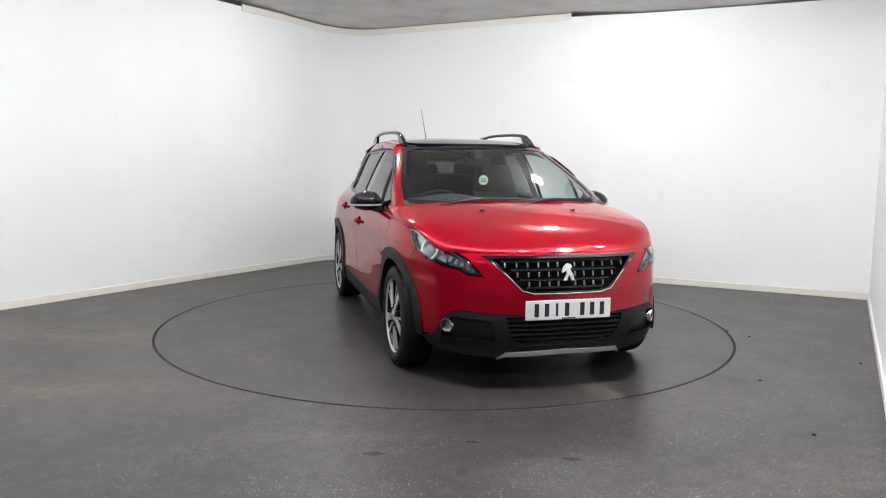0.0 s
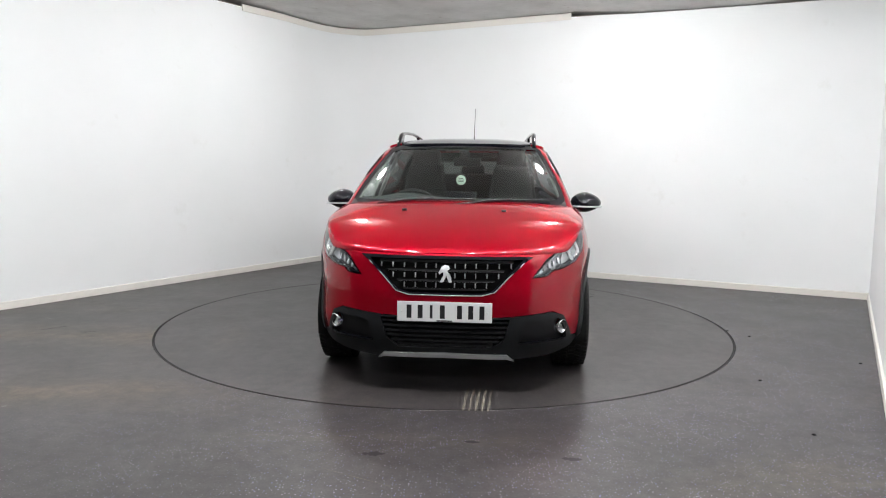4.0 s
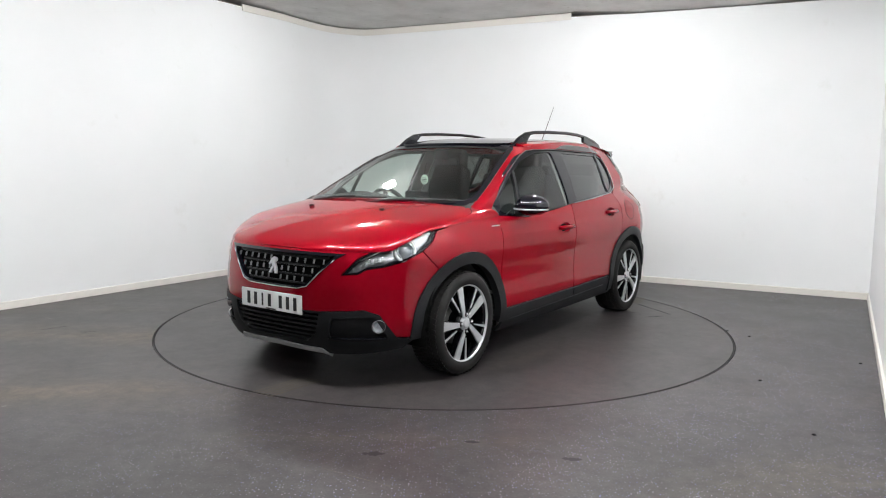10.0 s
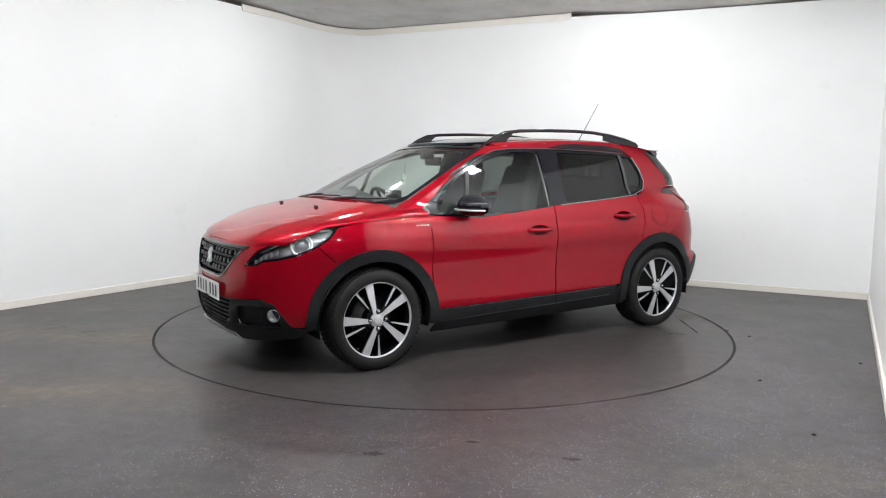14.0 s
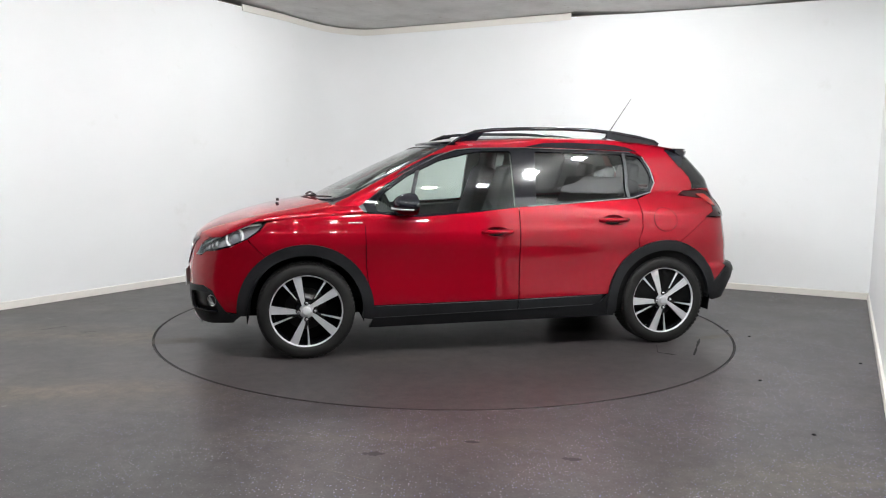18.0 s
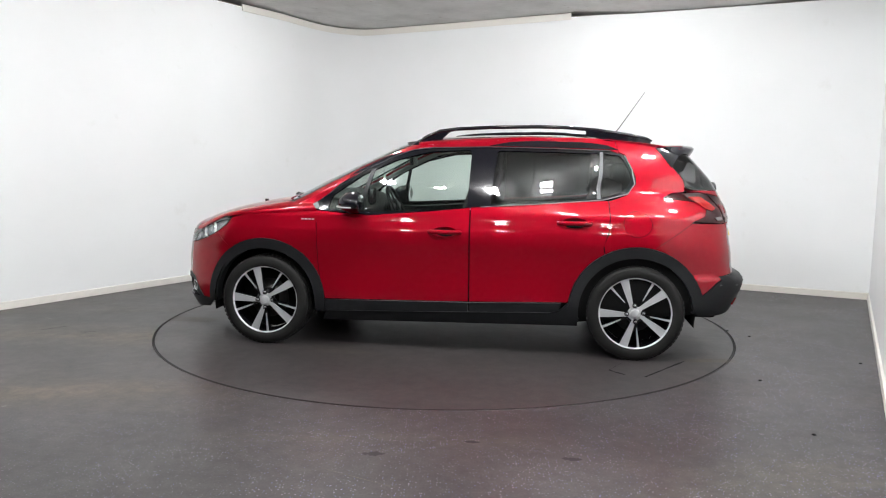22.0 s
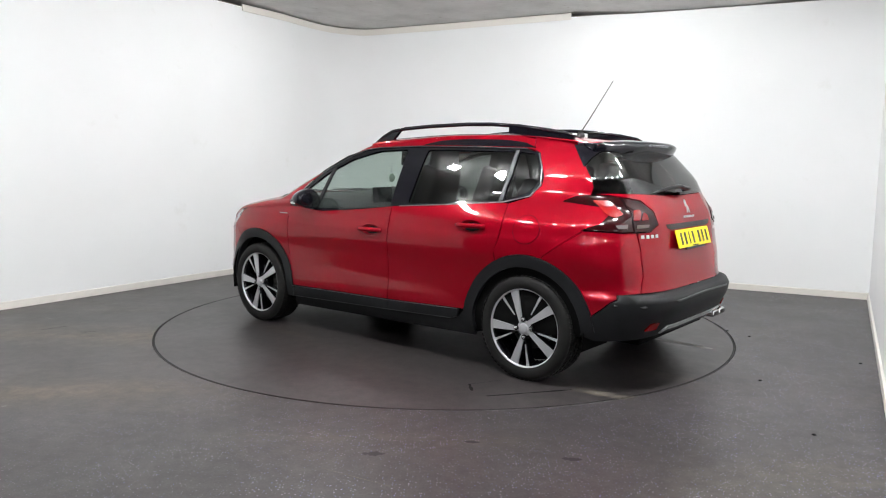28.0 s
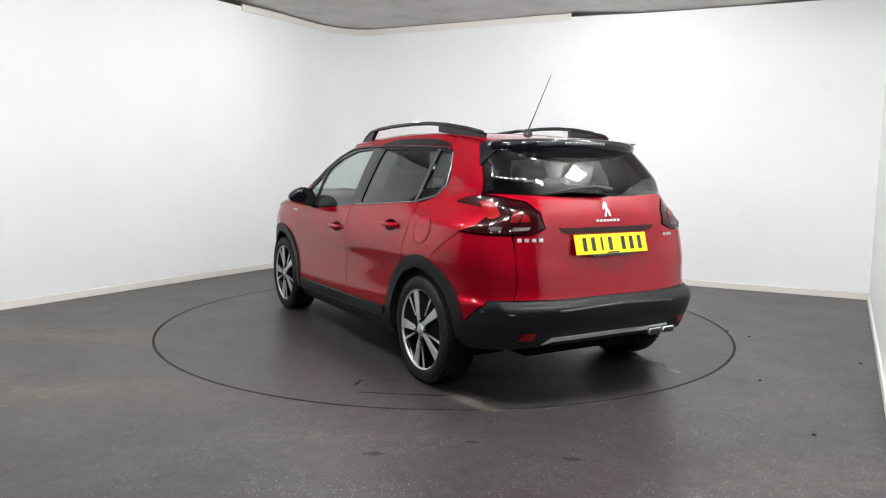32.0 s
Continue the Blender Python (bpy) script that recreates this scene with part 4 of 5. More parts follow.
# ---- doors: handles, strips, mirrors ----
for side, mir in SIDES:
    s = -1 if mir else 1
    fd = [o for o in car.children if o.name.startswith("front_door")][1 if mir else 0]
    rd = [o for o in car.children if o.name.startswith("rear_door")][1 if mir else 0]
    for door_ob, x0, x1, z, in ((fd, .104, -.116, .826), (rd, -.754, -.975, .901)):
        mid = (x0 + x1) / 2
        pocket = POCKET_F if door_ob is fd else POCKET_R
        panel("handle_recess", inset(pocket, -.003), RED, door_ob, depth=0, mirror=mir, step=.012,
              dent=lambda c, mid=mid, z=z: -.003 - .034 * max(0, 1 - ((c.x - mid) / .085) ** 2 - ((c.z - z) / .036) ** 2) ** .6)
        pts = []
        for k in range(9):
            f = k / 8
            x = x0 + (x1 - x0) * f
            p = skin(x, z + .002)
            pts.append((p.x, s * (p.y + .004 + .022 * math.sin(math.pi * f) ** .5), p.z))
        part("handle", tube_bm(pts, [.012] + [.016] * 7 + [.013], 12, flat=1.0), RED, door_ob, "red door handle")
        if door_ob is fd:
            p = skin(x1 + .012, z)
            part("key_lock", lathe_bm([(.0001, .004), (.008, .003), (.009, 0)], 16, axis="Z"), SATIN_GREY, door_ob, "chrome lock", where=on_skin(x1 + .012, z, .016, mir=mir))
    edge = [skin(u, z) for u, z in [(.845, .338), (.4, .344), (-.168, .353), (-.5, .3625), (-.785, .3715)]]
    part("strip_edge", tube_bm([(p.x, s * (p.y + .006), p.z) for p in edge], .0028, 6), SATIN_GREY, fd, "thin grey edge of the strip")
    edge = [skin(u, z) for u, z in [(.83, .259), (-.17, .287), (-.72, .305)]]
    part("strip_edge", tube_bm([(p.x, s * (p.y + .004), p.z) for p in resample3(edge)], .003, 6), SATIN_GREY, fd)
    # silver line round the windows
    line = []
    for u, z in [(-.24, .997), (-.6, 1.02), (-1.054, 1.053), (-1.262, 1.094), (-1.326, 1.16), (-1.316, 1.26), (-1.29, 1.35)]:
        p = skin(u, z)
        line.append((p.x, s * (p.y + .003), p.z))
    part("window_line", tube_bm(line, .004, 6), LINE_GREY, car, "thin satin silver window line")
    line = []
    for u, z in [(.85, 1.046), (.644, 1.222), (.424, 1.336), (.25, 1.379), (.112, 1.393), (-.272, 1.401), (-.7, 1.394), (-1.17, 1.381)]:
        p = skin_upper(u, z)
        line.append((p.x, s * (p.y + .002), p.z))
    part("window_line", tube_bm(line, .004, 6), SATIN_GREY, car, "thin grey window line")
    panel("window_post", [(.535, 1.232), (.505, 1.245), (.585, .945), (.615, .950)], SATIN, fd, "black window post", lift=.001, depth=.012, mirror=mir, surface=skin_upper)
    panel("window_post", [(-1.052, 1.372), (-1.088, 1.371), (-1.048, 1.062), (-1.010, 1.060)], SATIN_GREY, rd, "dark grey window post", lift=.001, depth=.012, mirror=mir)
    panel("sail_panel", [(.966, .972), (.90, 1.012), (.875, .962)], SATIN_GREY, fd, "grey triangular panel", lift=.003, depth=.01, mirror=mir, surface=skin_upper)
    # door mirror
    b = bmesh.new()
    bmesh.ops.create_uvsphere(b, u_segments=28, v_segments=18, radius=1)
    for v in b.verts:
        x, y, z = v.co
        if x < -.25:
            x = -.25 + (x + .25) * .15
        z *= 1 - .22 * max(0, y) - (.12 if z < 0 else 0)
        v.co = (.600 + .118 * x - .012 * y, s * (.898 + .112 * y), 1.012 + .078 * z)
    mir_ob = part("door_mirror", b, GLOSS, fd, "gloss black door mirror")
    b = bmesh.new()
    bmesh.ops.create_circle(b, cap_ends=True, segments=28, radius=1)
    for v in b.verts:
        v.co = (.560, s * (.898 + .097 * v.co.x), 1.006 + .062 * v.co.y)
    part("mirror_glass", b, CHROME, mir_ob, "mirror glass")
    pts = []
    for k in range(9):
        a = radians(-60 + 145 * k / 8)
        pts.append((.600 + .122 * math.cos(a) - .012 * math.sin(a), s * (.898 + .116 * math.sin(a)), .990 - .004 * k / 8))
    part("indicator", tube_bm(pts, .006, 8, flat=.9), SILVER, mir_ob, "clear silver indicator strip")
    part("mirror_arm", tube_bm([(.66, s * .80, .955), (.635, s * .83, .955), (.615, s * .86, .965)], [.035, .03, .03], 10, flat=.6), SATIN, mir_ob)
    # roof rail
    top = [(.275, .527, 1.412), (.235, .527, 1.432), (.17, .528, 1.472), (.077, .530, 1.510), (-.05, .532, 1.526), (-.27, .532, 1.537), (-.60, .528, 1.543), (-.80, .522, 1.538), (-1.0, .510, 1.522), (-1.2, .490, 1.494), (-1.34, .470, 1.468), (-1.38, .465, 1.452)]
    rail = part("roof_rail", tube_bm([(x, s * y, z) for x, y, z in top], [.010, .016] + [.0165] * 8 + [.014, .008], 10, flat=.8), GLOSS, car, "gloss black roof rail")
    foot = [(.285, 1.405), (.235, 1.430), (.17, 1.468), (.09, 1.505), (.0, 1.515), (.06, 1.46), (.085, 1.42)]
    part("rail_foot", solid_bm(foot, -.014, .014, lay=lambda a, c, h: Vector((a, s * (.526 + h), c))), GLOSS, rail, smooth=False)
    foot = [(-.93, 1.535), (-1.1, 1.508), (-1.25, 1.482), (-1.37, 1.452), (-1.37, 1.42), (-1.1, 1.455), (-.93, 1.480)]
    part("rail_foot", solid_bm(foot, -.012, .012, lay=lambda a, c, h: Vector((a, s * (.518 + h - .05 * max(0, (-a - .93) / .45)), c))), GLOSS, rail, smooth=False)
    # wing badge as plain bars
    for k in range(4):
        part("badge_bar", box_bm(.019, .007, .003, .001), BADGE, fd, where=on_skin(.915 + .025 * k, .893, .002, mir=mir))

# ---- tail ----
for lamp in [o for o in car.children if o.name.startswith("tail_lamp")]:
    mir = lamp.name != "tail_lamp"
    panel("light_claw", rounded([(-1.56, 1.078), (-1.634, 1.08), (-1.715, 1.005), (-1.68, .986), (-1.63, 1.004)], .012), RED_BRIGHT, lamp, "bright red light", lift=.007, depth=.003, mirror=mir, step=.02)
    panel("light_claw", rounded([(-1.762, 1.028), (-1.795, 1.032), (-1.812, 1.02), (-1.812, .973), (-1.775, .972)], .008), RED_LENS, lamp, "red light", lift=.007, depth=.003, mirror=mir, step=.02)
    panel("light_claw", rounded([(-1.822, 1.018), (-1.848, 1.008), (-1.872, .975), (-1.822, .973)], .008), RED_LENS, lamp, "red light", lift=.007, depth=.003, mirror=mir, step=.02)
    panel("reverse_light", [(-1.688, .947), (-1.75, .953), (-1.752, .932), (-1.705, .928)], LAMP_SMOKE, lamp, "clear smoked light", lift=.007, depth=.003, mirror=mir, step=.02)
    panel("reverse_light", [(-1.80, .949), (-1.882, .951), (-1.875, .935), (-1.80, .929)], LAMP_SMOKE, lamp, "clear smoked light", lift=.007, depth=.003, mirror=mir, step=.02)
    panel("lamp_joint", [(-1.680, 1.097), (-1.686, 1.096), (-1.762, 1.006), (-1.792, .914), (-1.786, .914), (-1.756, 1.006)], UNDER, lamp, lift=.0065, depth=.002, mirror=mir, step=.03)
    panel("reflector", [(-1.818, .364), (-1.836, .403), (-1.889, .409), (-1.887, .365)], RED_BRIGHT, rear_bumper, "red reflector", lift=.012, depth=.01, mirror=mir, step=.02)
lip = [(-1.930, .336), (-1.975, .372), (-2.4, .374)]
poly = lip + flipped(lip[::-1][1:], CR) + [(-2.83, .352), (-2.4, .355), (-1.98, .352)]
panel("skid_strip", poly, SILVER, rear_bumper, "satin silver strip", lift=.014, depth=.012)
fold = [(-1.63, .512), (-1.764, .505), (-2.006, .520), (-2.4, .532)]
pts = [skin(u, z) for u, z in fold + flipped(fold[::-1][1:], CR)]
part("bumper_edge", tube_bm([(p.x - .004, p.y, p.z) for p in pts], .006, 6), SATIN_GREY, rear_bumper)
emblem(CR, 1.040, .075, .08, .004, parent=tailgate)
for k in range(7):
    part("badge_bar", box_bm(.017, .013, .003, .001), BADGE, tailgate, where=on_skin(CR + .10 - .0335 * k, .978, .002))
for k in range(4):
    part("badge_bar", box_bm(.024, .019, .003, .001), BADGE, tailgate, where=on_skin(-1.838 - .034 * k, .884, .002))
for k in range(3):
    part("badge_bar", box_bm(.018, .016, .004, .001), BADGE, tailgate, where=on_skin(-2.848 - .024 * k, .886, .002))
# flat dark red sheet; its colour stands in for the shade in the recess
panel("tailgate_recess_shade", across([(-2.03, .944), (-2.05, .922), (-2.09, .912)], CR), RED_DARK, tailgate, lift=.002, depth=.003, step=.04)
for k in (0, 1):
    y = -.30 - .11 * k
    part("exhaust_tip", box_bm(.10, .10, .042, .016, at=(-1.965, y, .340), segments=3), CHROME, rear_bumper, "chrome exhaust tip")
    part("exhaust_mouth", box_bm(.10, .082, .028, .010, at=(-1.9685, y, .340)), INK, rear_bumper)

# spoiler
b = bmesh.new()
rows = []
for k in range(25):
    f = -1 + 2 * k / 24
    y = .525 * f
    back = .15 * abs(f) ** 4
    zt = -.026 * f * f
    low = .030 * f ** 6
    prof = [(-1.46, 1.440 + zt), (-1.575, 1.440 + zt), (-1.69 + back, 1.428 + zt), (-1.708 + back, 1.414 + zt), (-1.700 + back, 1.392 + zt), (-1.672 + back * .9, 1.352 + zt + low), (-1.652 + back * .7, 1.325 + zt + low), (-1.60, 1.312 + zt + low), (-1.55, 1.33 + zt + low)]
    rows.append([b.verts.new((x, y, z)) for x, z in prof])
for r, q in zip(rows, rows[1:]):
    for j in range(len(r) - 1):
        b.faces.new((r[j], q[j], q[j + 1], r[j + 1])).material_index = 0 if j < 1 else 1
for r, flip in ((rows[0], False), (rows[-1], True)):
    b.faces.new(r[::-1] if flip else r).material_index = 1
bmesh.ops.recalc_face_normals(b, faces=b.faces)
spoiler = part("spoiler", b, [RED, GLOSS], tailgate, "gloss black spoiler with a red leading edge")
part("brake_light", box_bm(.008, .29, .014, .003, at=(-1.703, .0, 1.404)), LAMP_DARK, spoiler, "clear high brake light")
for k in range(12):
    part("diode", box_bm(.004, .010, .008, .001, at=(-1.708, -.126 + .023 * k, 1.404)), RED_DARK, spoiler)
for side, mir in SIDES:
    panel("spoiler_fin", [(-1.535, 1.40), (-1.550, 1.27), (-1.60, 1.32), (-1.66, 1.355), (-1.74, 1.395)], GLOSS, tailgate, "gloss black edge of the rear window", lift=.006, depth=.008, mirror=mir)

# rear wiper
wip = part("rear_wiper", tube_bm([(-1.855, -.03, 1.135), (-1.88, -.035, 1.146), (-1.872, .06, 1.160), (-1.858, .18, 1.152), (-1.838, .33, 1.128), (-1.832, .37, 1.120)], [.022, .026, .022, .018, .012, .006], 10, flat=.55), SATIN, tailgate, "black rear wiper")
# aerial
aer = part("aerial", tube_bm([(-1.155, 0, 1.505), (-1.217, 0, 1.592), (-1.375, 0, 1.826)], [.0042, .0034, .002], 6), INK, car, "thin black roof aerial")
part("aerial_base", lathe_bm([(.030, -.012), (.028, .004), (.014, .022), (.0001, .026)], 16, axis="Z"), INK, aer, where=Matrix.Translation((-1.15, 0, 1.482)))

# ---- windscreen: cowl, wipers, inner mirror, hanging tag ----
cow = lidded([(1.196, 0), (1.19, .3), (1.155, .55), (1.13, .70), (.98, .70), (1.02, .3), (1.04, 0)])
panel("cowl", cow + [(x, -w) for x, w in cow[::-1][1:-1]], SATIN, label="black scuttle panel", surface=lid, lift=-.018, depth=.01)


def on_screen(y, up):
    """A place on the windscreen at half-width y and height up."""
    lo, hi = SCREEN(up) - .25, SCREEN(up) + .60
    for _ in range(30):
        mid = (lo + hi) / 2
        if skin_upper(mid, up).y > abs(y):
            lo = mid
        else:
            hi = mid
    p = skin_upper(lo, up)
    return Vector((p.x, math.copysign(p.y, y), p.z))


for ya, za, yb, zb in ((-.42, 1.035, .12, 1.045), (.10, 1.030, .62, 1.045)):
    pts = []
    for k in range(7):
        f = k / 6
        p = on_screen(ya + (yb - ya) * f, za + (zb - za) * f)
        pts.append(p + Vector((.016, 0, .010)))
    w = part("wiper", tube_bm(pts, [.006] + [.009] * 5 + [.006], 8, flat=.7), INK, car, "black wiper blade")
    a = pts[3] + Vector((.006, 0, .008))
    end = on_screen(ya - .10, 1.005) + Vector((.03, 0, .012))
    part("wiper_arm", tube_bm([end, (end + a) / 2 + Vector((0, 0, .008)), a], [.010, .008, .006], 8), INK, w)
p = on_screen(.02, 1.36)
mirror_in = part("inner_mirror", box_bm(.03, .21, .065, .014, at=(p.x - .17, .02, 1.300), segments=3), SATIN, car, "black inner mirror")
part("mirror_foot", box_bm(.09, .07, .075, .015, at=(p.x - .125, 0, 1.352), segments=3), SATIN, mirror_in)
tag = part("hanging_tag", lathe_bm([(.0001, .003), (.033, .003), (.036, .001), (.033, -.003), (.0001, -.003)], 28, axis="X"), TAG, car, "round pale green hanging tag", where=Matrix.Translation((.60, -.012, 1.165)))
for k, (w, z) in enumerate(((.034, .012), (.044, 0), (.040, -.010))):
    part("bar", box_bm(.0012, w, .005), TRIM_GREY, tag, where=Matrix.Translation((.0042, 0, z)), smooth=False)
part("cord", tube_bm([(0, 0, .034), (0, .004, .075), (-.01, .008, .12)], .0018, 6), INK, tag)

# ---- cabin ----
panel("headlining", roofed([(.36, -.40), (.36, .40), (-.3, .54), (-1.3, .50), (-1.3, -.50), (-.3, -.54)]), LINING, label="pale headlining", surface=roof, lift=-.03, depth=.004, step=.08)
for side, mir in SIDES:
    panel("pillar_lining", [(.97, .975), (1.22, 1.02), (1.14, 1.055), (.98, 1.14), (.77, 1.255), (.61, 1.335), (.46, 1.40), (.11, 1.40), (.25, 1.378), (.42, 1.335), (.64, 1.22), (.815, 1.068)], LINING, label="pale pillar lining", surface=skin_upper, lift=-.03, depth=.004, mirror=mir)
    panel("pillar_lining", [(-.16, 1.40), (-.33, 1.40), (-.30, .98), (-.15, .97)], LINING, label="pale pillar lining", lift=-.03, depth=.004, mirror=mir)
    panel("pillar_lining", [(-1.05, 1.40), (-1.5, 1.40), (-1.50, 1.12), (-1.30, 1.06), (-1.30, 1.15), (-1.29, 1.35), (-1.06, 1.36)], TRIM_GREY, label="dark pillar lining", lift=-.03, depth=.004, mirror=mir)
    panel("door_lining", [(.92, .45), (.92, .955), (.52, .925), (-.17, .975), (-1.05, 1.035), (-1.45, 1.06), (-1.45, .8), (-.8, .45)], TRIM_GREY, label="dark grey door lining", lift=-.045, depth=.03, mirror=mir, step=.06)
part("cabin_floor", box_bm(2.9, 1.35, .06, .01, at=(-.35, 0, .40)), UNDER, car, smooth=False)
part("load_floor", box_bm(.75, 1.15, .04, .01, at=(-1.48, 0, .66)), TRIM_GREY, car, smooth=False)

# dashboard
prof = [(1.20, .98), (1.05, 1.035), (.90, 1.045), (.78, 1.03), (.70, .98), (.68, .90), (.72, .78), (.80, .60), (1.15, .60)]
b = bmesh.new()
rows = []
for k in range(17):
    y = -.72 + 1.44 * k / 16
    hump = .035 * math.exp(-((y + .36) / .17) ** 2)
    rows.append([b.verts.new((x, y, z + (hump if z > .97 and x < 1.1 else 0))) for x, z in prof])
for r, q in zip(rows, rows[1:]):
    for j in range(len(prof)):
        b.faces.new((r[j], q[j], q[(j + 1) % len(prof)], r[(j + 1) % len(prof)]))
b.faces.new(rows[0][::-1])
b.faces.new(rows[-1])
bmesh.ops.recalc_face_normals(b, faces=b.faces)
dash = part("dashboard", b, TRIM_GREY, car, "dark grey dashboard")
part("screen", box_bm(.02, .22, .13, .008, at=(.70, 0, 1.02)), GLOSS, dash, "black touch screen")
part("console", box_bm(.75, .22, .26, .04, at=(.42, 0, .56), segments=3), TRIM_GREY, car, "grey centre console")
part("gear_lever", tube_bm([(.48, 0, .68), (.46, 0, .80)], [.014, .024], 10), SATIN, car)
ring = []
wheel_m = Matrix.Translation((.58, -.36, .935)) @ Matrix.Rotation(radians(-66), 4, "Y")
for k in range(28):
    a = 2 * math.pi * k / 28
    ring.append(wheel_m @ Vector((.165 * math.cos(a), .178 * math.sin(a), 0)))
steer = part("steering_wheel", tube_bm(ring, .016, 8, closed=True), SATIN, car, "black steering wheel")
b = lathe_bm([(.0001, .02), (.05, .018), (.065, 0), (.05, -.03), (.02, -.14)], 20, axis="Z")
for a in (0, 180, 270):
    box_bm(.11, .035, .014, .004, b, (.10 * math.cos(radians(a + 90)), .10 * math.sin(radians(a + 90)), 0), Matrix.Rotation(radians(a + 90), 4, "Z"))
part("hub", b, SATIN, steer, where=wheel_m)


def cushion(sx, sy, sz, at, ry=0.0, bev=.05, taper=0.0):
    b = box_bm(sx, sy, sz, bev, segments=4)
    for v in b.verts:
        v.co.y *= 1 - taper * (v.co.z / sz + .5)
    bmesh.ops.transform(b, matrix=Matrix.Translation(at) @ Matrix.Rotation(radians(ry), 4, "Y"), verts=b.verts)
    return b


for y in (-.36, .36):
    seat = part("front_seat", cushion(.52, .50, .17, (.16, y, .60), -6), CLOTH, car, "charcoal cloth front seat")
    part("backrest", cushion(.15, .50, .70, (-.15, y, .93), -17, .055, .42), CLOTH, seat)
    part("headrest", cushion(.10, .27, .21, (-.265, y, 1.305), -10, .048, .16), CLOTH, seat)
    for dy in (-.06, .06):
        part("headrest_post", tube_bm([(-.215, y + dy, 1.13), (-.245, y + dy, 1.22)], .007, 8), CHROME, seat)
bench = part("rear_seat", cushion(.50, 1.22, .17, (-.72, 0, .62), -6), CLOTH, car, "charcoal cloth rear bench")
part("backrest", cushion(.14, 1.24, .60, (-1.03, 0, .90), -20, .05, .06), CLOTH, bench)
for y in (-.40, .0, .40):
    part("headrest", cushion(.09, .24, .15 if y else .11, (-1.165, y, 1.225), -12, .04, .1), CLOTH, bench)

# ---- wheels ----
def tyre_mesh():
    b = lathe_bm([(.232, -.094), (.238, -.100), (.262, -.106), (.288, -.104), (.304, -.094), (.311, -.082), (.3135, -.06), (.3135, .06), (.311, .082), (.304, .094), (.288, .104), (.262, .106), (.238, .100), (.232, .094)], 72)
    return b


def tread_mesh():
    b = bmesh.new()
    for k in range(64):
        for row, (y, w) in enumerate(((-.078, .030), (-.038, .030), (0, .030), (.038, .030), (.078, .030))):
            a = 2 * math.pi * (k + .5 * (row % 2)) / 64
            m = Matrix.Rotation(-a, 4, "Y") @ Matrix.Translation((.3155 - (.003 if abs(y) > .06 else 0), y, 0)) @ Matrix.Rotation(radians(18 if row < 2 else -18 if row > 2 else 0), 4, "X")
            bmesh.ops.create_cube(b, size=1, matrix=m @ Matrix.Diagonal((.006, w, .021, 1)))
    return b


def sector(r0, r1, a0, a1, b0, b1, y0, y1, bm, n=4):
    """A spoke: from angles a0..a1 at radius r0 to b0..b1 at r1, between depths."""
    out = []
    for i in range(n + 1):
        f = i / n
        out.append((r0 + (r1 - r0) * f, a0 + (b0 - a0) * f))
    for i in range(n + 1):
        f = 1 - i / n
        out.append((r0 + (r1 - r0) * f, a1 + (b1 - a1) * f))
    pts = [(r * math.cos(radians(a)), r * math.sin(radians(a))) for r, a in out]
    return solid_bm(pts, y0, y1, bm, lay=lambda a, c, h: Vector((a, h + .010 * (1 - math.hypot(a, c) / .23), c)))


SHARED = {}


def shared(name, make):
    if name not in SHARED:
        me = bpy.data.meshes.new(name)
        b = make()
        b.to_mesh(me)
        b.free()
        SHARED[name] = me
    return SHARED[name]


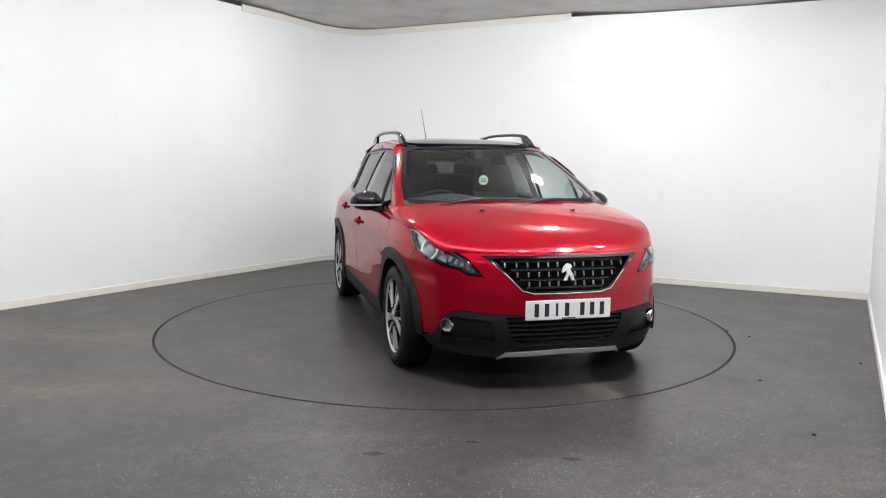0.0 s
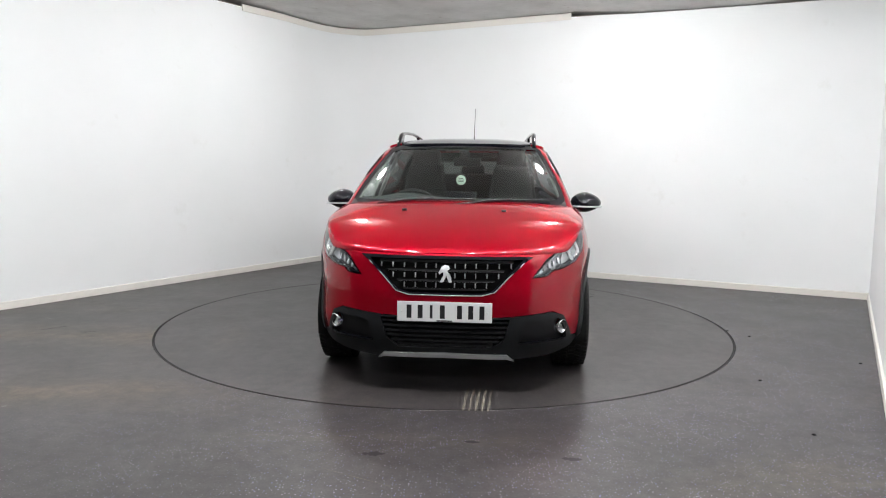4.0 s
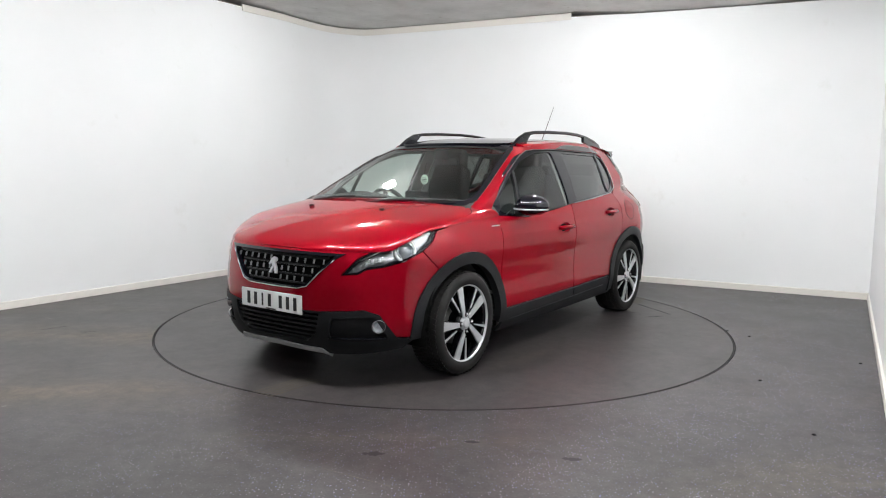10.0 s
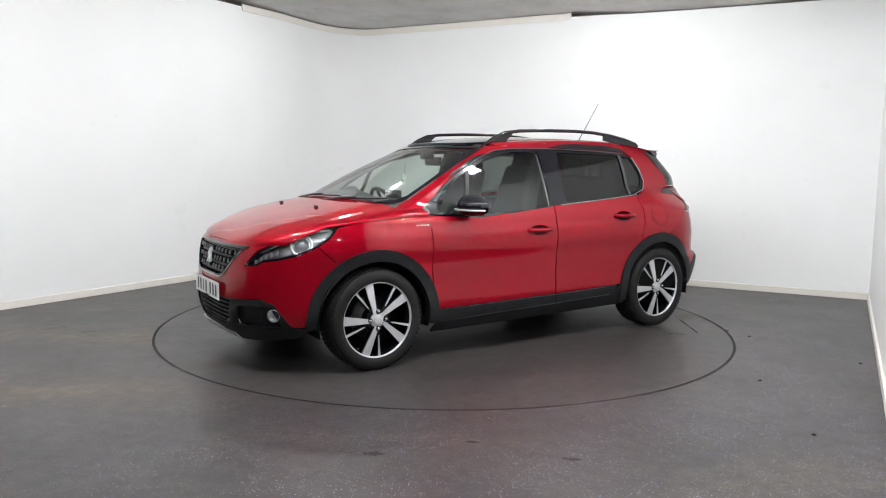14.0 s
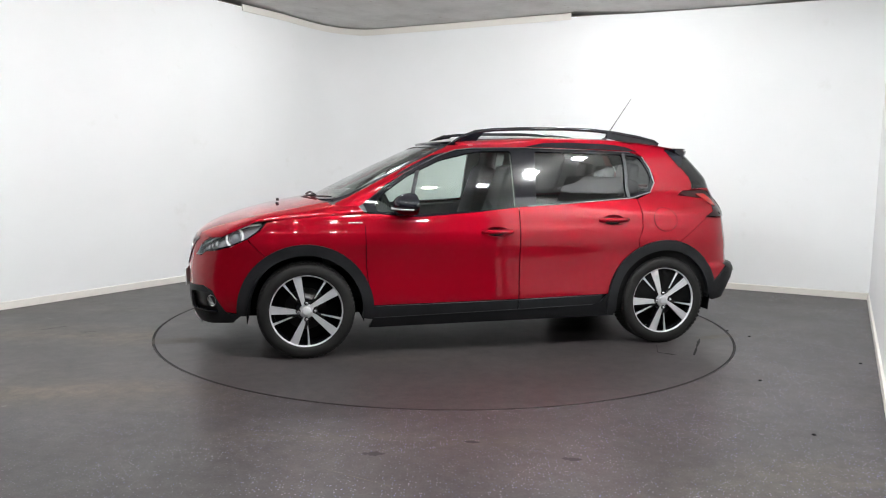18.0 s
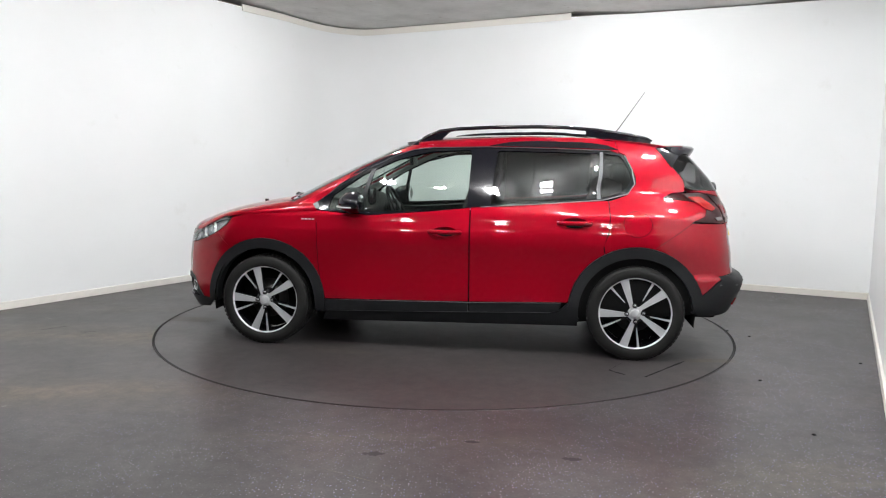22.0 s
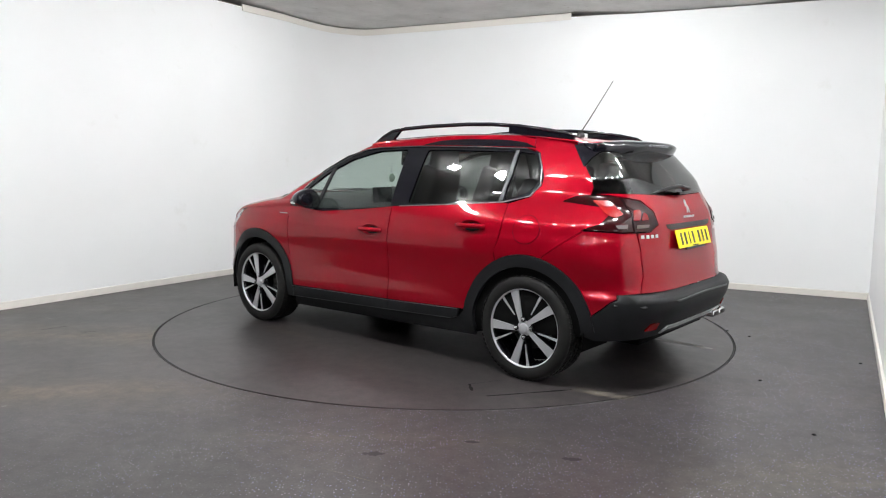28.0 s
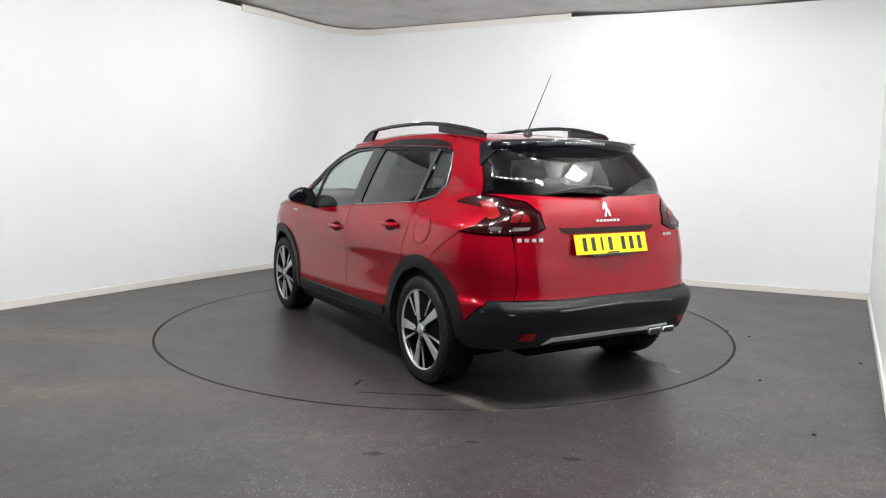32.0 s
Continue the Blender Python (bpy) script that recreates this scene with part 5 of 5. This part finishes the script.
def wheel(at, mir, spin):
    turn = Matrix.Translation(at) @ (Matrix.Rotation(math.pi, 4, "Z") if mir else Matrix()) @ Matrix.Rotation(radians(spin), 4, "Y")
    w = part_of("wheel", shared("wheel_rim", lambda: lathe_bm([(.232, .094), (.2385, .099), (.2395, .094), (.231, .087), (.222, .070), (.216, .02), (.216, -.09), (.232, -.096)], 64)), ALLOY_DARK, car, "black and silver alloy wheel", where=turn)
    part_of("rim_lip", shared("rim_lip", lambda: lathe_bm([(.2285, .0885), (.2325, .0965), (.2388, .1000), (.2400, .0950)], 64)), ALLOY, w, "polished silver rim edge")
    tyre = part_of("tyre", shared("tyre", tyre_mesh), RUBBER, w, "black tyre")
    part_of("tread", shared("tread", tread_mesh), RUBBER, tyre, smooth=False)
    part_of("brake_disc", shared("brake_disc", lambda: lathe_bm([(.03, -.012), (.138, -.012), (.138, .006), (.075, .006), (.07, .03), (.03, .03)], 40)), STEEL, w, "steel brake disc")
    part_of("barrel", shared("barrel", lambda: lathe_bm([(.02, -.03), (.215, -.05)], 40)), UNDER, w)
    part_of("hub", shared("hub", lambda: lathe_bm([(.0001, .082), (.060, .082), (.070, .076), (.074, .05), (.074, .0)], 32)), ALLOY_DARK, w)
    part_of("hub_cap", shared("hub_cap", lambda: lathe_bm([(.0001, .105), (.022, .104), (.029, .101), (.031, .092)], 24)), ALLOY, w, "silver hub cap")
    part_of("spoke_hub", shared("spoke_hub", lambda: lathe_bm([(.0001, .0905), (.040, .0905), (.047, .0875), (.049, .075)], 30)), ALLOY, w, "polished silver wheel centre")
    for k in range(5):
        a = 75 + 72 * k
        part_of("spoke", shared("spoke%d" % k, lambda: sector(.044, .231, a - 26, a + 5, a - 7, a + 7, .080, .089, bmesh.new(), 1)), ALLOY, w, "polished silver spoke", smooth=False)
        part_of("spoke_back", shared("spoke_back%d" % k, lambda: sector(.042, .226, a - 31, a + 9, a - 8, a + 8.2, .035, .076, bmesh.new(), 1)), ALLOY_DARK, w, "gloss black spoke back", smooth=False)
        t = a - 24.5
        part_of("thin_spoke", shared("thin%d" % k, lambda: sector(.098, .230, t - 1.6, t + 1.6, t - 2.0, t + 2.0, .082, .087, bmesh.new())), ALLOY, w, "polished silver spoke", smooth=False)
        part_of("spoke_back", shared("thin_back%d" % k, lambda: sector(.05, .224, t - 5, t + 5, t - 2.6, t + 2.6, .035, .078, bmesh.new())), ALLOY_DARK, w, "gloss black spoke back", smooth=False)
    for k in range(4):
        c, s = math.cos(math.pi / 2 * k), math.sin(math.pi / 2 * k)
        part_of("wheel_bolt", shared("bolt", lambda: lathe_bm([(.0001, .1065), (.006, .106), (.0100, .102), (.0105, .09)], 12)), CHROME, w, "bright wheel bolt", where=Matrix.Translation((.054 * c, .0, .054 * s)))
        part_of("bolt_well", shared("bolt_well", lambda: lathe_bm([(.0001, .0985), (.0150, .0990), (.0165, .0975), (.0165, .08)], 16)), ALLOY_DARK, w, "gloss black bolt well", where=Matrix.Translation((.054 * c, .0, .054 * s)))
    return w


for x, spin in ((HUB_F, 0), (HUB_R, 4)):
    wheel((x, .738, .317), False, spin)
    wheel((x, -.738, .317), True, spin + 17)

# wheel housings and underbody
for x in (HUB_F, HUB_R):
    for side, mir in SIDES:
        s = -1 if mir else 1
        b = bmesh.new()
        rows = []
        for k in range(15):
            a = radians(-12 + 204 * k / 14)
            rows.append([b.verts.new((x + .385 * math.cos(a), s * y, .315 + .40 * math.sin(a))) for y in (.50, .815)])
        for r, q in zip(rows, rows[1:]):
            b.faces.new((r[0], r[1], q[1], q[0]))
        b.faces.new([r[0] for r in rows])
        part("wheel_liner", b, UNDER, car, "black wheel housing")
part("underbody", box_bm(1.7, 1.45, .12, .03, at=(0, 0, .29)), UNDER, car, smooth=False)
part("underbody", box_bm(3.75, 1.0, .12, .03, at=(.02, 0, .30)), UNDER, car, smooth=False)
part("engine_block", box_bm(.95, 1.0, .45, .05, at=(1.40, 0, .55)), UNDER, car, smooth=False)


# ---- marks on the deck and the floor ----
SCUFF = plastic("pale_scuffed_vinyl", (.135, .12, .10), .6, 200, .3)
DIRT = plastic("dark_rubber_mark", (.006, .006, .006), .6, 200, .2)
CHALK = plastic("chalky_scuffed_vinyl", (.26, .25, .24), .7, 90, .4)
STAIN = plastic("damp_stained_vinyl", (.030, .026, .028), .45, 60, .3)


def streak(name, a, c, width, material, parent, label, z=.0012, taper=.4):
    """A thin worn streak on the ground from a to c."""
    a, c = Vector((*a, 0)), Vector((*c, 0))
    d = (c - a).normalized()
    side = Vector((-d.y, d.x, 0))
    b = bmesh.new()
    up, lo = [], []
    n = 14
    for i in range(n + 1):
        f = i / n
        w = width * (.5 + .5 * noise.noise(Vector((a.x * 3 + f * 6, a.y * 5, 1)))) * (1 - taper * abs(2 * f - 1) ** 2)
        q = a.lerp(c, f) + side * .15 * width * noise.noise(Vector((f * 5, a.x * 7, a.y)))
        up.append(b.verts.new((q.x + side.x * w, q.y + side.y * w, z)))
        lo.append(b.verts.new((q.x - side.x * w, q.y - side.y * w, z)))
    for i in range(n):
        b.faces.new((lo[i], lo[i + 1], up[i + 1], up[i]))
    return part(name, b, material, parent, label, smooth=False)


for k in range(5):
    y = .300 + .030 * k
    streak("tyre_mark", (1.82, y + .004 * k), (2.215, y - .012 + .003 * k), .014, SCUFF, turntable, "pale tyre tread mark")
streak("deck_joint", (-1.443, 1.385), (-1.745, .966), .016, DIRT, turntable, "dark joint in the deck", taper=.1)
streak("deck_joint", (-1.235, 1.272), (-1.325, 1.363), .016, DIRT, turntable, "dark joint in the deck", taper=.1)
streak("deck_joint", (-1.33, 1.08), (-1.235, 1.272), .003, DIRT, turntable, "dark joint in the deck", taper=.1)
streak("scuff", (-1.575, -.556), (-2.016, -.541), .050, CHALK, turntable, "chalky white scuff on the deck")
streak("scuff", (-1.60, -.572), (-1.90, -.565), .024, CHALK, turntable, "chalky white scuff on the deck")
for k in range(5):
    streak("tyre_mark", (-1.737, .985 - .018 * k), (-2.090, .925 - .018 * k), .011, SCUFF, turntable, "pale tyre tread mark")
part("deck_rim", lathe_bm([(DISC_R - .012, .0006), (DISC_R - .002, .0010)], 160, axis="Z"), DIRT, turntable, "dark rim of the deck", smooth=False)
for a, c in (((-3.06, -.474), (-2.92, -.328)), ((-2.732, -.551), (-2.626, -.508))):
    tagged(streak("floor_joint", a, c, .006, DIRT, None, "", z=.0015), "thin dark joint in the vinyl floor", "floor mark")
for a, c, w in (((-0.367, -2.788), (-0.261, -2.791), .045), ((0.512, -2.816), (0.605, -2.832), .040), ((0.087, -2.632), (0.165, -2.644), .03)):
    tagged(streak("floor_stain", a, c, w, STAIN, None, "", z=.0013, taper=1.0), "small dark stain on the vinyl floor", "floor mark", "stains on the floor")
tagged(streak("floor_seam", (-0.527, -2.946), (-0.211, -3.123), .0035, SCUFF, None, "", z=.0016, taper=.3), "pale worn seam in the vinyl floor", "floor mark")
for a, c in (((-3.279, -0.030), (-3.252, -0.028)), ((-3.227, -0.082), (-3.191, -0.080)), ((-2.308, -2.227), (-2.285, -2.217))):
    tagged(streak("floor_chip", a, c, .012, CHALK, None, "", z=.0014, taper=.8), "small pale chip in the vinyl floor", "floor mark", "chips in the floor")
for x, y in ((2.216, -.229), (2.313, -.416), (2.741, -1.166), (1.902, -1.585), (1.78, -2.487)):
    b = lathe_bm([(.0001, .006), (.008, .005), (.012, 0)], 12, axis="Z")
    tagged(part("floor_stud", b, DIRT, where=Matrix.Translation((x, y, .0))), "small dark speck on the vinyl floor", "floor mark", "specks on the floor")
# ---- what moves: the turntable turns steadily and carries the car ----
def motions():
    disc_rows, car_rows = [], []
    for i in range(65):
        t = i * .5
        deg = -73.89 - 5.184 * t
        c, s = math.cos(radians(deg)), math.sin(radians(deg))
        ox, oy = -.1177, .1497
        disc_rows.append((t, pose(DISC_X, DISC_Y, 0, 0, 0, deg)))
        car_rows.append((t, pose(c * ox - s * oy, s * ox + c * oy, 0.0, 0, 0, deg)))
    walk(turntable, disc_rows)
    walk(car, car_rows)


motions()
